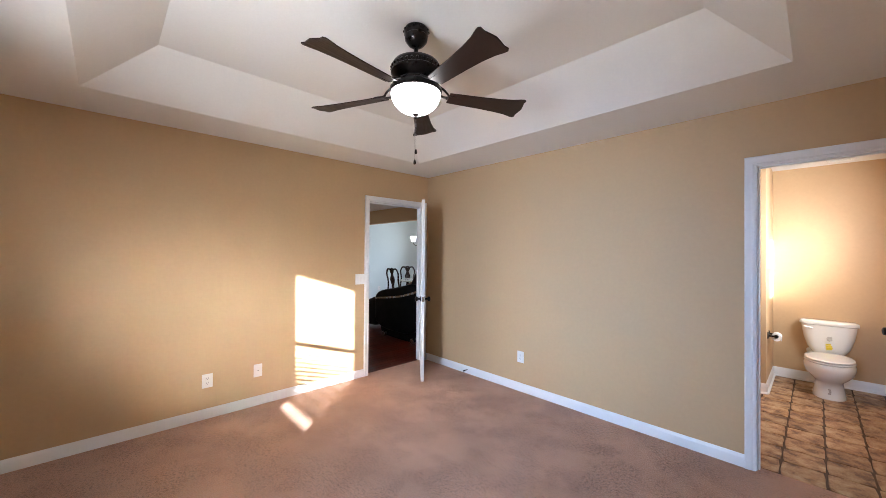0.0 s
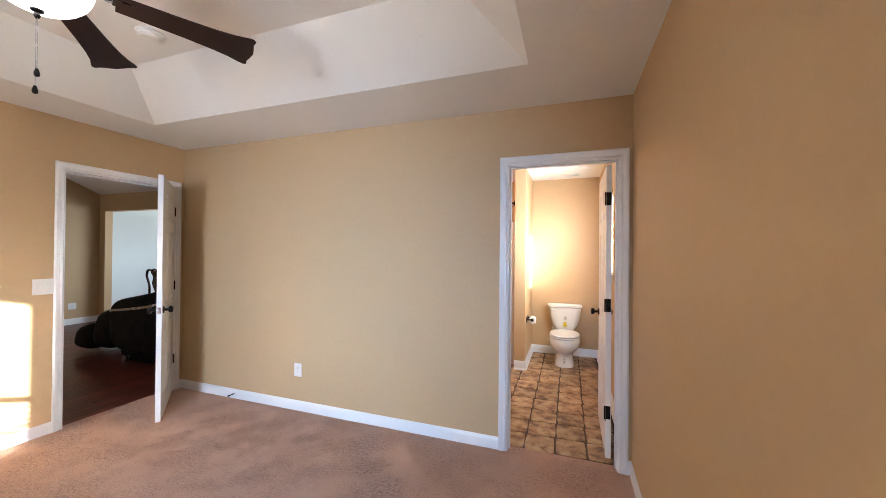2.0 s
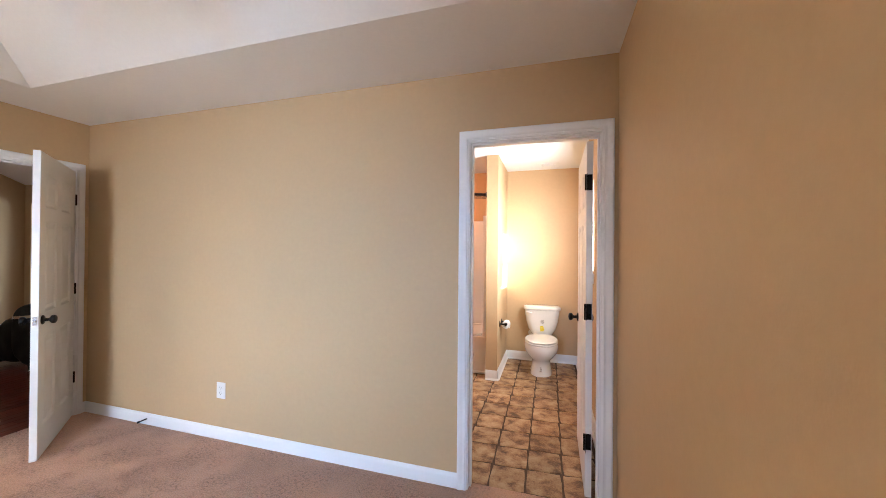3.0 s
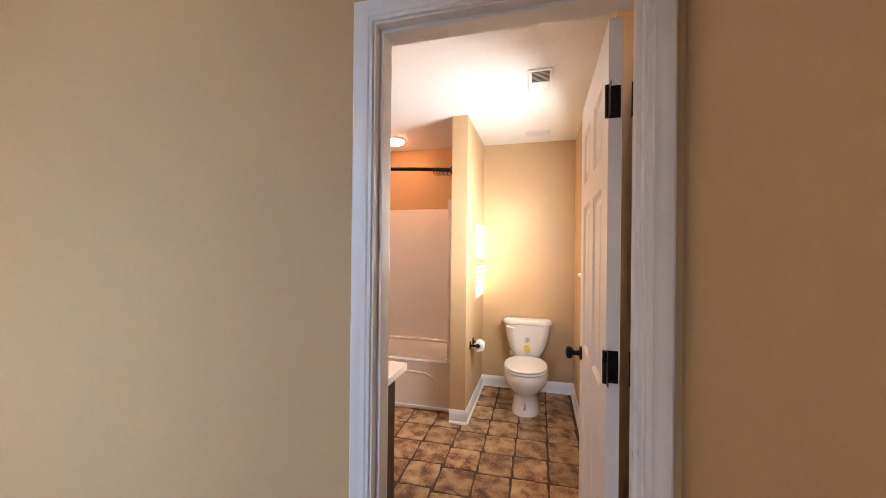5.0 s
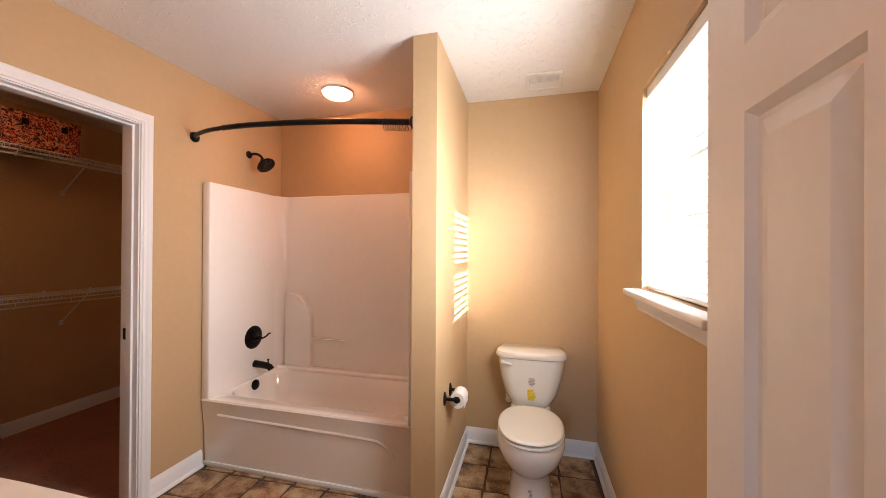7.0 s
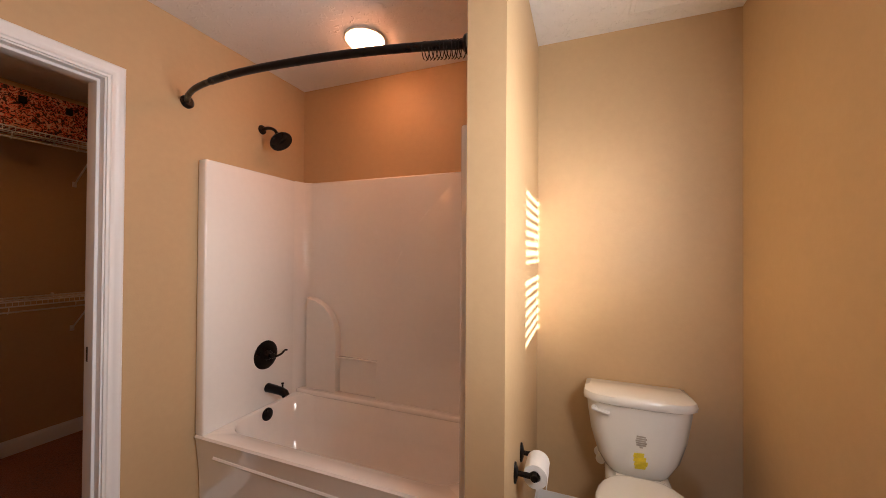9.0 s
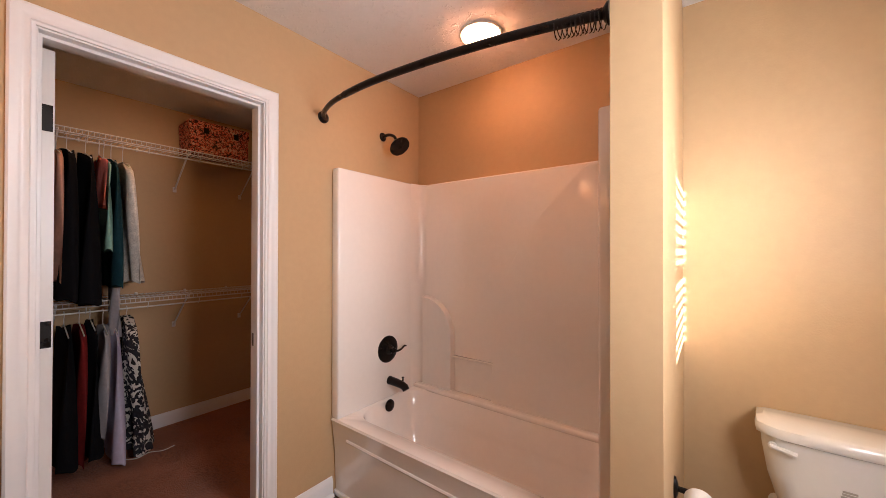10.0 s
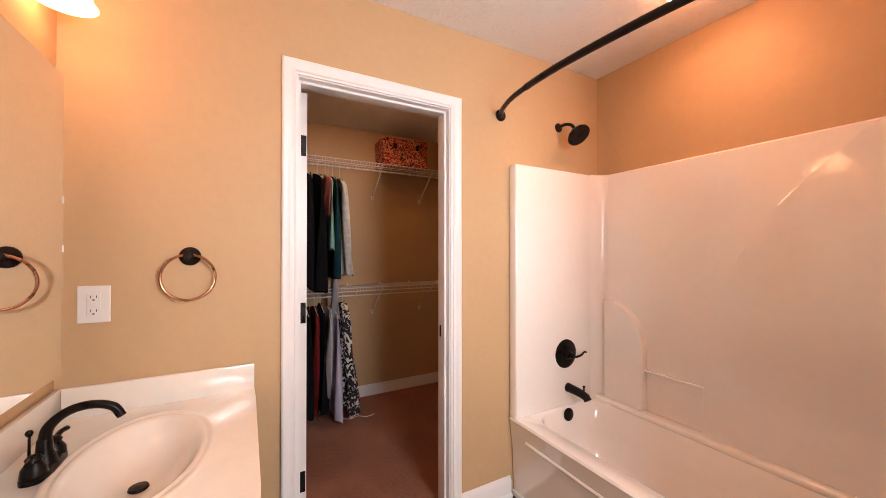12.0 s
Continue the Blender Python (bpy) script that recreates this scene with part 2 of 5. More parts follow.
def slate_material():
    """Printed slate-look tile: rust, ochre and umber clouds with cleft relief."""
    m = bpy.data.materials.new("rust_slate_tile")
    m.use_nodes = True
    n, l = m.node_tree.nodes, m.node_tree.links
    p = n["Principled BSDF"]
    tc, info = n.new("ShaderNodeTexCoord"), n.new("ShaderNodeObjectInfo")
    off = n.new("ShaderNodeVectorMath")
    off.operation = "MULTIPLY_ADD"
    off.inputs[1].default_value = (1, 1, 1)
    l.new(tc.outputs["Object"], off.inputs[0])
    shift = n.new("ShaderNodeVectorMath")
    shift.operation = "SCALE"
    shift.inputs[0].default_value = (17.0, 9.0, 5.0)
    l.new(info.outputs["Random"], shift.inputs["Scale"])
    l.new(shift.outputs["Vector"], off.inputs[2])
    a, f = n.new("ShaderNodeTexNoise"), n.new("ShaderNodeTexNoise")
    a.inputs["Scale"].default_value, a.inputs["Detail"].default_value, a.inputs["Distortion"].default_value = 11, 9, 0.25
    f.inputs["Scale"].default_value, f.inputs["Detail"].default_value = 95, 6
    l.new(off.outputs["Vector"], a.inputs["Vector"])
    l.new(off.outputs["Vector"], f.inputs["Vector"])
    mix = n.new("ShaderNodeMath")
    mix.operation = "MULTIPLY_ADD"
    mix.inputs[1].default_value = 0.35
    l.new(f.outputs["Fac"], mix.inputs[0])
    l.new(a.outputs["Fac"], mix.inputs[2])
    ramp = n.new("ShaderNodeValToRGB")
    e = ramp.color_ramp.elements
    e[0].position, e[0].color = 0.42, rgb(0.05, 0.026, 0.014)
    e[1].position, e[1].color = 0.90, rgb(0.52, 0.40, 0.25)
    for pos, col in ((0.55, rgb(0.16, 0.080, 0.040)), (0.65, rgb(0.33, 0.190, 0.095)), (0.77, rgb(0.46, 0.32, 0.18))):
        el = e.new(pos)
        el.color = col
    l.new(mix.outputs["Value"], ramp.inputs["Fac"])
    each = n.new("ShaderNodeMapRange")
    each.inputs["To Min"].default_value, each.inputs["To Max"].default_value = 0.82, 1.15
    l.new(info.outputs["Random"], each.inputs["Value"])
    tint = n.new("ShaderNodeVectorMath")
    tint.operation = "SCALE"
    l.new(ramp.outputs["Color"], tint.inputs[0])
    l.new(each.outputs["Result"], tint.inputs["Scale"])
    l.new(tint.outputs["Vector"], p.inputs["Base Color"])
    p.inputs["Roughness"].default_value = 0.42
    b = n.new("ShaderNodeBump")
    b.inputs["Strength"].default_value, b.inputs["Distance"].default_value = 1.0, 0.011
    l.new(mix.outputs["Value"], b.inputs["Height"])
    l.new(b.outputs["Normal"], p.inputs["Normal"])
    return m


def print_material(name, ground, ink, third, scale, cut=0.5):
    """A printed cloth or paper: blotched motifs on a ground."""
    m = bpy.data.materials.new(name)
    m.use_nodes = True
    n, l = m.node_tree.nodes, m.node_tree.links
    p = n["Principled BSDF"]
    tc = n.new("ShaderNodeTexCoord")
    a = n.new("ShaderNodeTexNoise")
    a.inputs["Scale"].default_value, a.inputs["Detail"].default_value, a.inputs["Distortion"].default_value = scale, 2, 2.5
    l.new(tc.outputs["Object"], a.inputs["Vector"])
    ramp = n.new("ShaderNodeValToRGB")
    ramp.color_ramp.interpolation = "CONSTANT"
    e = ramp.color_ramp.elements
    e[0].position, e[0].color = 0.0, ink
    e[1].position, e[1].color = cut, ground
    el = e.new(cut + 0.09)
    el.color = third
    l.new(a.outputs["Fac"], ramp.inputs["Fac"])
    l.new(ramp.outputs["Color"], p.inputs["Base Color"])
    p.inputs["Roughness"].default_value = 0.8
    return m


def glass_material():
    m = bpy.data.materials.new("window_glass")
    m.use_nodes = True
    p = m.node_tree.nodes["Principled BSDF"]
    p.inputs["Base Color"].default_value = rgb(0.96, 0.98, 0.98)
    p.inputs["Transmission Weight"].default_value = 1.0
    p.inputs["Roughness"].default_value = 0.0
    p.inputs["IOR"].default_value = 1.45
    return m


def mirror_material():
    m = bpy.data.materials.new("mirror_silver")
    m.use_nodes = True
    p = m.node_tree.nodes["Principled BSDF"]
    p.inputs["Base Color"].default_value = rgb(0.88, 0.89, 0.88)
    p.inputs["Metallic"].default_value = 1.0
    p.inputs["Roughness"].default_value = 0.015
    return m


CEILING = ceiling_material("lightly_textured_ceiling_paint", 0.10, 30)
KNOCKDOWN = ceiling_material("knockdown_ceiling_paint", 0.60, 34)
CARPET = carpet_material("rose_beige_carpet", rgb(0.65, 0.385, 0.265), rgb(0.17, 0.085, 0.053))
# same pile as the bedroom carpet, in darker and redder colours
CLOSET_CARPET = carpet_material("red_brown_carpet", rgb(0.44, 0.165, 0.085), rgb(0.085, 0.027, 0.013))
SLATE = slate_material()
CHERRY = material("cherry_floor_board", rgb(0.115, 0.020, 0.010), 0.36, vary=0.35, scale=5, fine=60, stretch=(6, 0.6, 1), by_object=0.3, coat=0.12, rough_vary=0.08, spec=0.3)
BOX_PRINT = print_material("floral_box_print", rgb(0.62, 0.10, 0.065), rgb(0.02, 0.012, 0.012), rgb(0.58, 0.36, 0.25), 38, 0.47)
SKIRT_PRINT = print_material("black_and_white_print", rgb(0.012, 0.013, 0.018), rgb(0.72, 0.70, 0.64), rgb(0.02, 0.022, 0.03), 15, 0.44)
GLASS = glass_material()
MIRROR = mirror_material()


# ---- mesh helpers ----
def finish(bm, smooth=None):
    bmesh.ops.recalc_face_normals(bm, faces=bm.faces)
    if smooth is not None:
        for f in bm.faces:
            f.smooth = True
        for e in bm.edges:
            if len(e.link_faces) == 2 and e.calc_face_angle(0.0) > radians(smooth):
                e.smooth = False
    return bm


def link(name, bm, mat, smooth=None):
    me = bpy.data.meshes.new(name)
    finish(bm, smooth).to_mesh(me)
    bm.free()
    me.materials.append(mat)
    return new(name, me)


def part(name, bm, mat, parent, label="", smooth=35, m=None):
    ob = link(name, bm, mat, smooth)
    ob.parent = parent
    if m is not None:
        ob.matrix_basis = m
    if label:
        tagged(ob, label)
    return ob


def thing(name, label, category, m=None, group=""):
    ob = tagged(new(name), label, category, group)
    ob.empty_display_size = 0.1
    if m is not None:
        ob.matrix_basis = m
    return ob


def structure(name, bm, mat, label, category, smooth=None):
    return tagged(link(name, bm, mat, smooth), label, category, kind="structure")


def box(bm, a, b, bevel=0.0, seg=2):
    lo, hi = [min(p) for p in zip(a, b)], [max(p) for p in zip(a, b)]
    vs = bmesh.ops.create_cube(bm, size=1)["verts"]
    for v in vs:
        v.co = Vector([lo[i] + (v.co[i] + 0.5) * (hi[i] - lo[i]) for i in range(3)])
    if bevel:
        es = list({e for v in vs for e in v.link_edges})
        bmesh.ops.bevel(bm, geom=es, offset=bevel, segments=seg, affect="EDGES", profile=0.5)
    return bm


def boxed(a, b, bevel=0.0, seg=2):
    return box(bmesh.new(), a, b, bevel, seg)


def loft(bm, rings, close=True, caps=True):
    rows = [[bm.verts.new(p) for p in r] for r in rings]
    n = len(rings[0])
    for r0, r1 in zip(rows, rows[1:]):
        for i in range(n if close else n - 1):
            j = (i + 1) % n
            bm.faces.new((r0[i], r0[j], r1[j], r1[i]))
    if caps and close:
        bm.faces.new(rows[0][::-1])
        bm.faces.new(rows[-1])
    return bm


def lathe(bm, profile, seg=24, m=Matrix()):
    """profile: (radius, height) pairs round the local z axis."""
    rings = [[m @ Vector((max(r, 1e-4) * math.cos(2 * math.pi * i / seg), max(r, 1e-4) * math.sin(2 * math.pi * i / seg), z)) for i in range(seg)] for r, z in profile]
    return loft(bm, rings)


def tube(bm, pts, r, seg=10, end=None):
    pts = [Vector(p) for p in pts]
    rings, up = [], None
    for i, p in enumerate(pts):
        d = (pts[min(i + 1, len(pts) - 1)] - pts[max(i - 1, 0)]).normalized()
        if up is None:
            up = d.orthogonal().normalized()
        up = (up - d * up.dot(d)).normalized()
        side = d.cross(up)
        rad = r if end is None else r + (end - r) * i / (len(pts) - 1)
        rings.append([p + rad * (math.cos(2 * math.pi * k / seg) * up + math.sin(2 * math.pi * k / seg) * side) for k in range(seg)])
    return loft(bm, rings)


def smooth_path(ctrl, n=8):
    """A Catmull-Rom line through the given points."""
    c = [Vector(p) for p in ctrl]
    c = [2 * c[0] - c[1]] + c + [2 * c[-1] - c[-2]]
    out = []
    for i in range(1, len(c) - 2):
        for k in range(n):
            t = k / n
            out.append(0.5 * (2 * c[i] + (c[i + 1] - c[i - 1]) * t + (2 * c[i - 1] - 5 * c[i] + 4 * c[i + 1] - c[i + 2]) * t ** 2
                              + (3 * c[i] - c[i - 1] - 3 * c[i + 1] + c[i + 2]) * t ** 3))
    return out + [c[-2]]


def extrude_outline(bm, pts, vec):
    """A flat outline made solid along vec."""
    a = [bm.verts.new(p) for p in pts]
    b = [bm.verts.new(Vector(p) + Vector(vec)) for p in pts]
    bm.faces.new(a)
    bm.faces.new(b[::-1])
    for i in range(len(pts)):
        j = (i + 1) % len(pts)
        bm.faces.new((a[i], b[i], b[j], a[j]))
    return bm


# ---- plan, in metres ----
T = 0.115          # inner walls
H = 2.44           # ceiling
EAST, SOUTH, FAR = 4.13, -4.25, 2.67
CLOSET = 1.68      # bath face of the closet wall
BATH_DOOR = (3.339, 4.045)
HALL_DOOR = (-0.909, -0.095)
CLOSET_DOOR = (0.871, 1.568)
HEAD = 2.03
VW = 0.172         # face of the furred wall behind the vanity


def wall(name, along, a0, a1, b0, b1, z1, mat, label, openings=(), z0=0.0):
    """A wall that runs along x or y from a0 to a1, b0 to b1 thick, with openings (from, to, bottom, top)."""
    bm = bmesh.new()

    def slab(u0, u1, lo, hi):
        if u1 - u0 > 1e-4 and hi - lo > 1e-4:
            box(bm, (u0, b0, lo) if along == "x" else (b0, u0, lo), (u1, b1, hi) if along == "x" else (b1, u1, hi))
    at = a0
    for u0, u1, lo, hi in sorted(openings):
        slab(at, u0, z0, z1)
        slab(u0, u1, z0, lo)
        slab(u0, u1, hi, z1)
        at = u1
    slab(at, a1, z0, z1)
    return structure(name, bm, mat, label, "wall")


J = 0.02
door_gap = lambda d: (d[0] - J, d[1] + J, 0.0, HEAD + J)
wall("wall_north", "x", 0.0, EAST, 0.0, T, H + 0.2, PAINT, "tan painted wall between bedroom and bathroom", [door_gap(BATH_DOOR)])
wall("wall_west", "y", SOUTH, 0.0, -T, 0.0, 3.95, PAINT, "tan painted bedroom wall with a doorway to the hall", [door_gap(HALL_DOOR)])
wall("wall_closet", "y", T, FAR, CLOSET - T, CLOSET, H + 0.2, PAINT, "tan painted wall between bathroom and closet", [door_gap(CLOSET_DOOR)])
wall("wall_far", "x", -T, EAST + 0.15, FAR, FAR + 0.15, H + 0.2, PAINT, "tan painted back wall of bathroom and closet")
wall("wall_east", "y", SOUTH - 0.15, FAR, EAST, EAST + 0.15, H + 0.6, PAINT, "tan painted outer wall with a bathroom window", [(1.08, 1.70, 1.22, 2.02)])
wall("wall_south", "x", -T, EAST, SOUTH - 0.15, SOUTH, H + 0.6, PAINT, "tan painted outer bedroom wall with a window", [(2.25, 2.99, 0.72, 2.07)])
wall("wall_vanity", "x", CLOSET, 3.20, T, VW, H, PAINT, "tan painted furred-out wall behind the vanity")
wall("wall_partition", "y", 1.81, FAR, 3.125, 3.25, H + 0.1, PAINT, "narrow tan partition between bathtub and toilet")
wall("wall_closet_back", "y", 0.0, FAR + 0.15, -T, 0.0, 3.95, PAINT, "tan painted back wall of the closet")
# living and dining room beyond the bedroom door
wall("wall_living", "y", 1.08, 1.90, -5.10, -4.95, 3.4, PAINT, "tan painted far wall of the living room")
wall("wall_dining", "y", 1.90, 4.50, -5.10, -4.95, 3.4, BLUE_PAINT, "pale blue grey painted dining room wall")
wall("wall_dining_end", "x", -5.10, 0.0, 4.50, 4.65, 3.4, BLUE_PAINT, "pale dining room wall with a wide window", [(-3.5, -1.7, 0.65, 2.15)])
wall("wall_dining_side", "y", FAR + 0.15, 4.50, -T, 0.0, 3.4, BLUE_PAINT, "pale dining room wall beside the house core")
wall("wall_hall", "y", -4.30, 1.08, -5.25, -5.10, 3.4, PAINT, "tan painted wall of the passage with a white door frame")
wall("wall_hall_end", "x", -5.25, -5.10, 1.08, 1.23, 3.4, PAINT, "tan painted end wall of the passage")
wall("wall_hall_room", "y", -0.2, 1.4, -7.60, -7.50, 3.4, PAINT, "tan wall of the room behind the passage")
# the opening is added, out of view, to hold the fill lamp
wall("wall_living_south", "x", -6.35, -T, -4.30, -4.15, 3.9, PAINT, "tan painted living room wall with an added window opening", [(-3.4, -1.8, 0.70, 2.10)])
bm = boxed((-4.95, 1.78, 0), (-4.78, 1.90, 2.14))
structure("wall_pilaster", bm, PAINT, "tan painted stub of wall at the dining room opening", "wall")
bm = boxed((-4.95, 1.78, 2.14), (-T, 1.90, 3.95))
box(bm, (-0.9, 1.78, 0), (-T, 1.90, 2.14))
structure("wall_header", bm, PAINT, "tan painted header over the wide dining room opening", "wall")

# floors
structure("floor_bedroom", boxed((0.0, SOUTH, -0.12), (EAST, 0.0, 0.0)), CARPET, "rose beige cut pile carpet with trodden patches", "carpet")
bm = boxed((-0.06, HALL_DOOR[0], -0.12), (0.0, HALL_DOOR[1], -0.001))
structure("floor_threshold", bm, CARPET, "rose beige carpet edge in the doorway", "carpet")
bm = boxed((BATH_DOOR[0], -0.02, -0.12), (BATH_DOOR[1], 0.068, 0.001), 0.002, 1)
structure("floor_bath_threshold", bm, CARPET, "rose beige carpet edge in the bathroom doorway", "carpet")
structure("floor_bath", boxed((CLOSET - 0.05, 0.069, -0.12), (EAST, FAR, -0.004)), GROUT, "dark joints under slate look tiles", "floor")
structure("floor_closet", boxed((0.0, T, -0.12), (CLOSET - 0.05, FAR, 0.0)), CLOSET_CARPET, "red-brown closet carpet", "carpet")
wood_floor = structure("floor_living", boxed((-7.6, -4.3, -0.12), (-0.06, 4.65, -0.012)), CHERRY, "dark cherry hardwood floor with a glossy finish", "wood floor")

# ceilings
TRAY = (0.51, 3.53, -3.28, -0.59)
INNER = (0.83, 3.22, -2.93, -0.945)
ZT = 2.70
bm = bmesh.new()
box(bm, (0, TRAY[3], H), (EAST, 0, H + 0.08))
box(bm, (0, SOUTH, H), (EAST, TRAY[2], H + 0.08))
box(bm, (0, TRAY[2], H), (TRAY[0], TRAY[3], H + 0.08))
box(bm, (TRAY[1], TRAY[2], H), (EAST, TRAY[3], H + 0.08))
rect = lambda r, z, g: [Vector((r[0] - g, r[2] - g, z)), Vector((r[1] + g, r[2] - g, z)), Vector((r[1] + g, r[3] + g, z)), Vector((r[0] - g, r[3] + g, z))]
loft(bm, [rect(TRAY, H, 0), rect(INNER, ZT, 0), rect(INNER, ZT + 0.06, 0.05), rect(TRAY, H + 0.06, 0.06)], caps=False)
box(bm, (INNER[0] - 0.02, INNER[2] - 0.02, ZT), (INNER[1] + 0.02, INNER[3] + 0.02, ZT + 0.05))
structure("ceiling_bedroom", bm, CEILING, "white textured tray ceiling with sloped sides", "ceiling")
structure("ceiling_bath", boxed((CLOSET - T, T, H), (EAST, FAR, H + 0.08)), KNOCKDOWN, "white knock-down textured bathroom ceiling", "ceiling")
structure("ceiling_closet", boxed((0.0, T, H - 0.001), (CLOSET - T, FAR, H + 0.08)), KNOCKDOWN, "white knock-down textured closet ceiling", "ceiling")
bm = bmesh.new()
prof = [(1.78, 2.47), (-1.0, 3.75), (-4.2, 2.35)]
loft(bm, [[Vector((x, y, z + dz)) for y, z, dz in [(p[0], p[1], 0) for p in prof] + [(p[0], p[1], 0.1) for p in prof[::-1]]] for x in (-6.4, -T)])
structure("ceiling_living", bm, CEILING, "white vaulted living room ceiling", "ceiling")
structure("ceiling_dining", boxed((-5.0, 1.90, 2.62), (-T, 4.55, 2.72)), CEILING, "white dining room ceiling", "ceiling")
structure("ceiling_hall_room", boxed((-7.6, -0.3, 2.44), (-6.35, 1.4, 2.54)), CEILING, "white ceiling of the room behind the passage", "ceiling")
structure("roof", boxed((-8.0, -4.9, 3.95), (4.8, 5.2, 4.05)), SHINGLE, "grey shingled roof over the house", "roof")

# outside
structure("ground", boxed((-400, -400, -0.6), (400, 400, -0.3)), OUTSIDE, "open lawn around the house", "ground")


# ---- trim ----
CASING = [(0.0, 0.010), (0.008, 0.012), (0.012, 0.016), (0.022, 0.013), (0.030, 0.014), (0.038, 0.019), (0.052, 0.020), (0.058, 0.015), (0.058, 0.0), (0.0, 0.0)]


def casing(name, along, d, face, out, label, mat=TRIM, head=HEAD):
    """A moulded door casing, mitred at the corners, on the wall face."""
    bm = bmesh.new()
    r = 0.006
    rings = []
    for u, v, su, sv in ((d[0] - r, 0.0, -1, 0), (d[0] - r, head + r, -1, 1), (d[1] + r, head + r, 1, 1), (d[1] + r, 0.0, 1, 0)):
        ring = []
        for o, t in CASING:
            a, z, b = u + su * o, v + sv * o, face + out * t
            ring.append(Vector((a, b, z)) if along == "x" else Vector((b, a, z)))
        rings.append(ring)
    loft(bm, rings)
    return structure(name, bm, mat, label, "door casing", 30)


def jamb(name, along, d, b0, b1, stop, label, head=HEAD):
    """The boards that line a doorway, with a door stop."""
    bm = bmesh.new()

    def bar(u0, u1, z0, z1, c0, c1):
        box(bm, (u0, c0, z0) if along == "x" else (c0, u0, z0), (u1, c1, z1) if along == "x" else (c1, u1, z1), 0.001, 1)
    bar(d[0] - J, d[0], 0, head + J, b0, b1)
    bar(d[1], d[1] + J, 0, head + J, b0, b1)
    bar(d[0], d[1], head, head + J, b0, b1)
    s0, s1 = stop
    bar(d[0], d[0] + 0.011, 0, head, s0, s1)
    bar(d[1] - 0.011, d[1], 0, head, s0, s1)
    bar(d[0] + 0.011, d[1] - 0.011, head - 0.011, head, s0, s1)
    return structure(name, bm, TRIM, label, "door jamb")


casing("trim_bath_door", "x", BATH_DOOR, 0.0, -1, "white moulded casing round the bathroom doorway")
casing("trim_bath_door_inside", "x", BATH_DOOR, T, 1, "white moulded casing inside the bathroom")
jamb("trim_bath_jamb", "x", BATH_DOOR, -0.001, T + 0.001, (0.03, 0.065), "white painted jamb of the bathroom door")
casing("trim_hall_door", "y", HALL_DOOR, 0.0, 1, "white moulded casing round the bedroom doorway")
casing("trim_hall_door_outside", "y", HALL_DOOR, -T, -1, "white moulded casing on the hall side")
jamb("trim_hall_jamb", "y", HALL_DOOR, -T - 0.001, 0.001, (-0.085, -0.045), "white painted jamb of the bedroom door")
casing("trim_closet_door", "y", CLOSET_DOOR, CLOSET, 1, "white moulded casing round the closet doorway")
casing("trim_closet_door_inside", "y", CLOSET_DOOR, CLOSET - T, -1, "white moulded casing inside the closet")
jamb("trim_closet_jamb", "y", CLOSET_DOOR, CLOSET - T - 0.001, CLOSET + 0.001, (CLOSET - 0.065, CLOSET - 0.03), "white painted jamb of the closet door")
casing("trim_passage_door", "y", (0.30, 1.01), -5.10, 1, "white casing of a doorway in the passage")


def baseboard(name, p0, p1, out, h=0.085, shoe=False, label="white painted baseboard"):
    """A moulded skirting board from p0 to p1; out is the way into the room."""
    p0, p1, o = Vector((*p0, 0)), Vector((*p1, 0)), Vector((*out, 0))
    prof = [(0, 0), (0.013, 0), (0.013, h * 0.72), (0.011, h * 0.80), (0.006, h * 0.93), (0.004, h), (0, h)]
    if shoe:
        prof = [(0, 0), (0.026, 0), (0.025, 0.009), (0.020, 0.016), (0.013, 0.019)] + prof[2:]
    bm = bmesh.new()
    loft(bm, [[p + o * a + Vector((0, 0, z)) for a, z in prof] for p in (p0, p1)])
    return structure(name, bm, TRIM, label, "baseboard", 40)


C = 0.064
baseboard("baseboard_north", (0, 0), (BATH_DOOR[0] - C, 0), (0, -1))
baseboard("baseboard_north_end", (BATH_DOOR[1] + C, 0), (EAST, 0), (0, -1))
baseboard("baseboard_west", (0, SOUTH), (0, HALL_DOOR[0] - C), (1, 0))
baseboard("baseboard_west_end", (0, HALL_DOOR[1] + C), (0, 0), (1, 0))
baseboard("baseboard_east", (EAST, SOUTH), (EAST, 0), (-1, 0))
baseboard("baseboard_south", (0, SOUTH), (EAST, SOUTH), (0, 1))
BB = 0.105
for nm, a, b, o in (("far", (3.25, FAR), (EAST, FAR), (0, -1)), ("east", (EAST, T), (EAST, FAR), (-1, 0)), ("partition", (3.25, 1.81 - 0.013), (3.25, FAR), (1, 0)),
                    ("partition_end", (3.125, 1.81), (3.25 + 0.013, 1.81), (0, -1)), ("closet_wall", (CLOSET, CLOSET_DOOR[1] + C), (CLOSET, 1.95), (1, 0)),
                    ("closet_wall_end", (CLOSET, 0.72), (CLOSET, CLOSET_DOOR[0] - C), (1, 0))):
    baseboard("baseboard_bath_" + nm, a, b, o, BB, True)
baseboard("baseboard_closet", (0, T), (0, FAR), (1, 0), 0.10)
baseboard("baseboard_closet_far", (0, FAR), (CLOSET - T, FAR), (0, -1), 0.10)
baseboard("baseboard_living", (-4.95, 1.08), (-4.95, 1.78), (1, 0), 0.11)
baseboard("baseboard_living_end", (-4.95, 1.78), (-4.767, 1.78), (0, -1), 0.11)
baseboard("baseboard_pilaster", (-4.78, 1.78), (-4.78, 1.90), (1, 0), 0.11)
baseboard("baseboard_dining", (-4.95, 1.90), (-4.95, 4.50), (1, 0), 0.15)


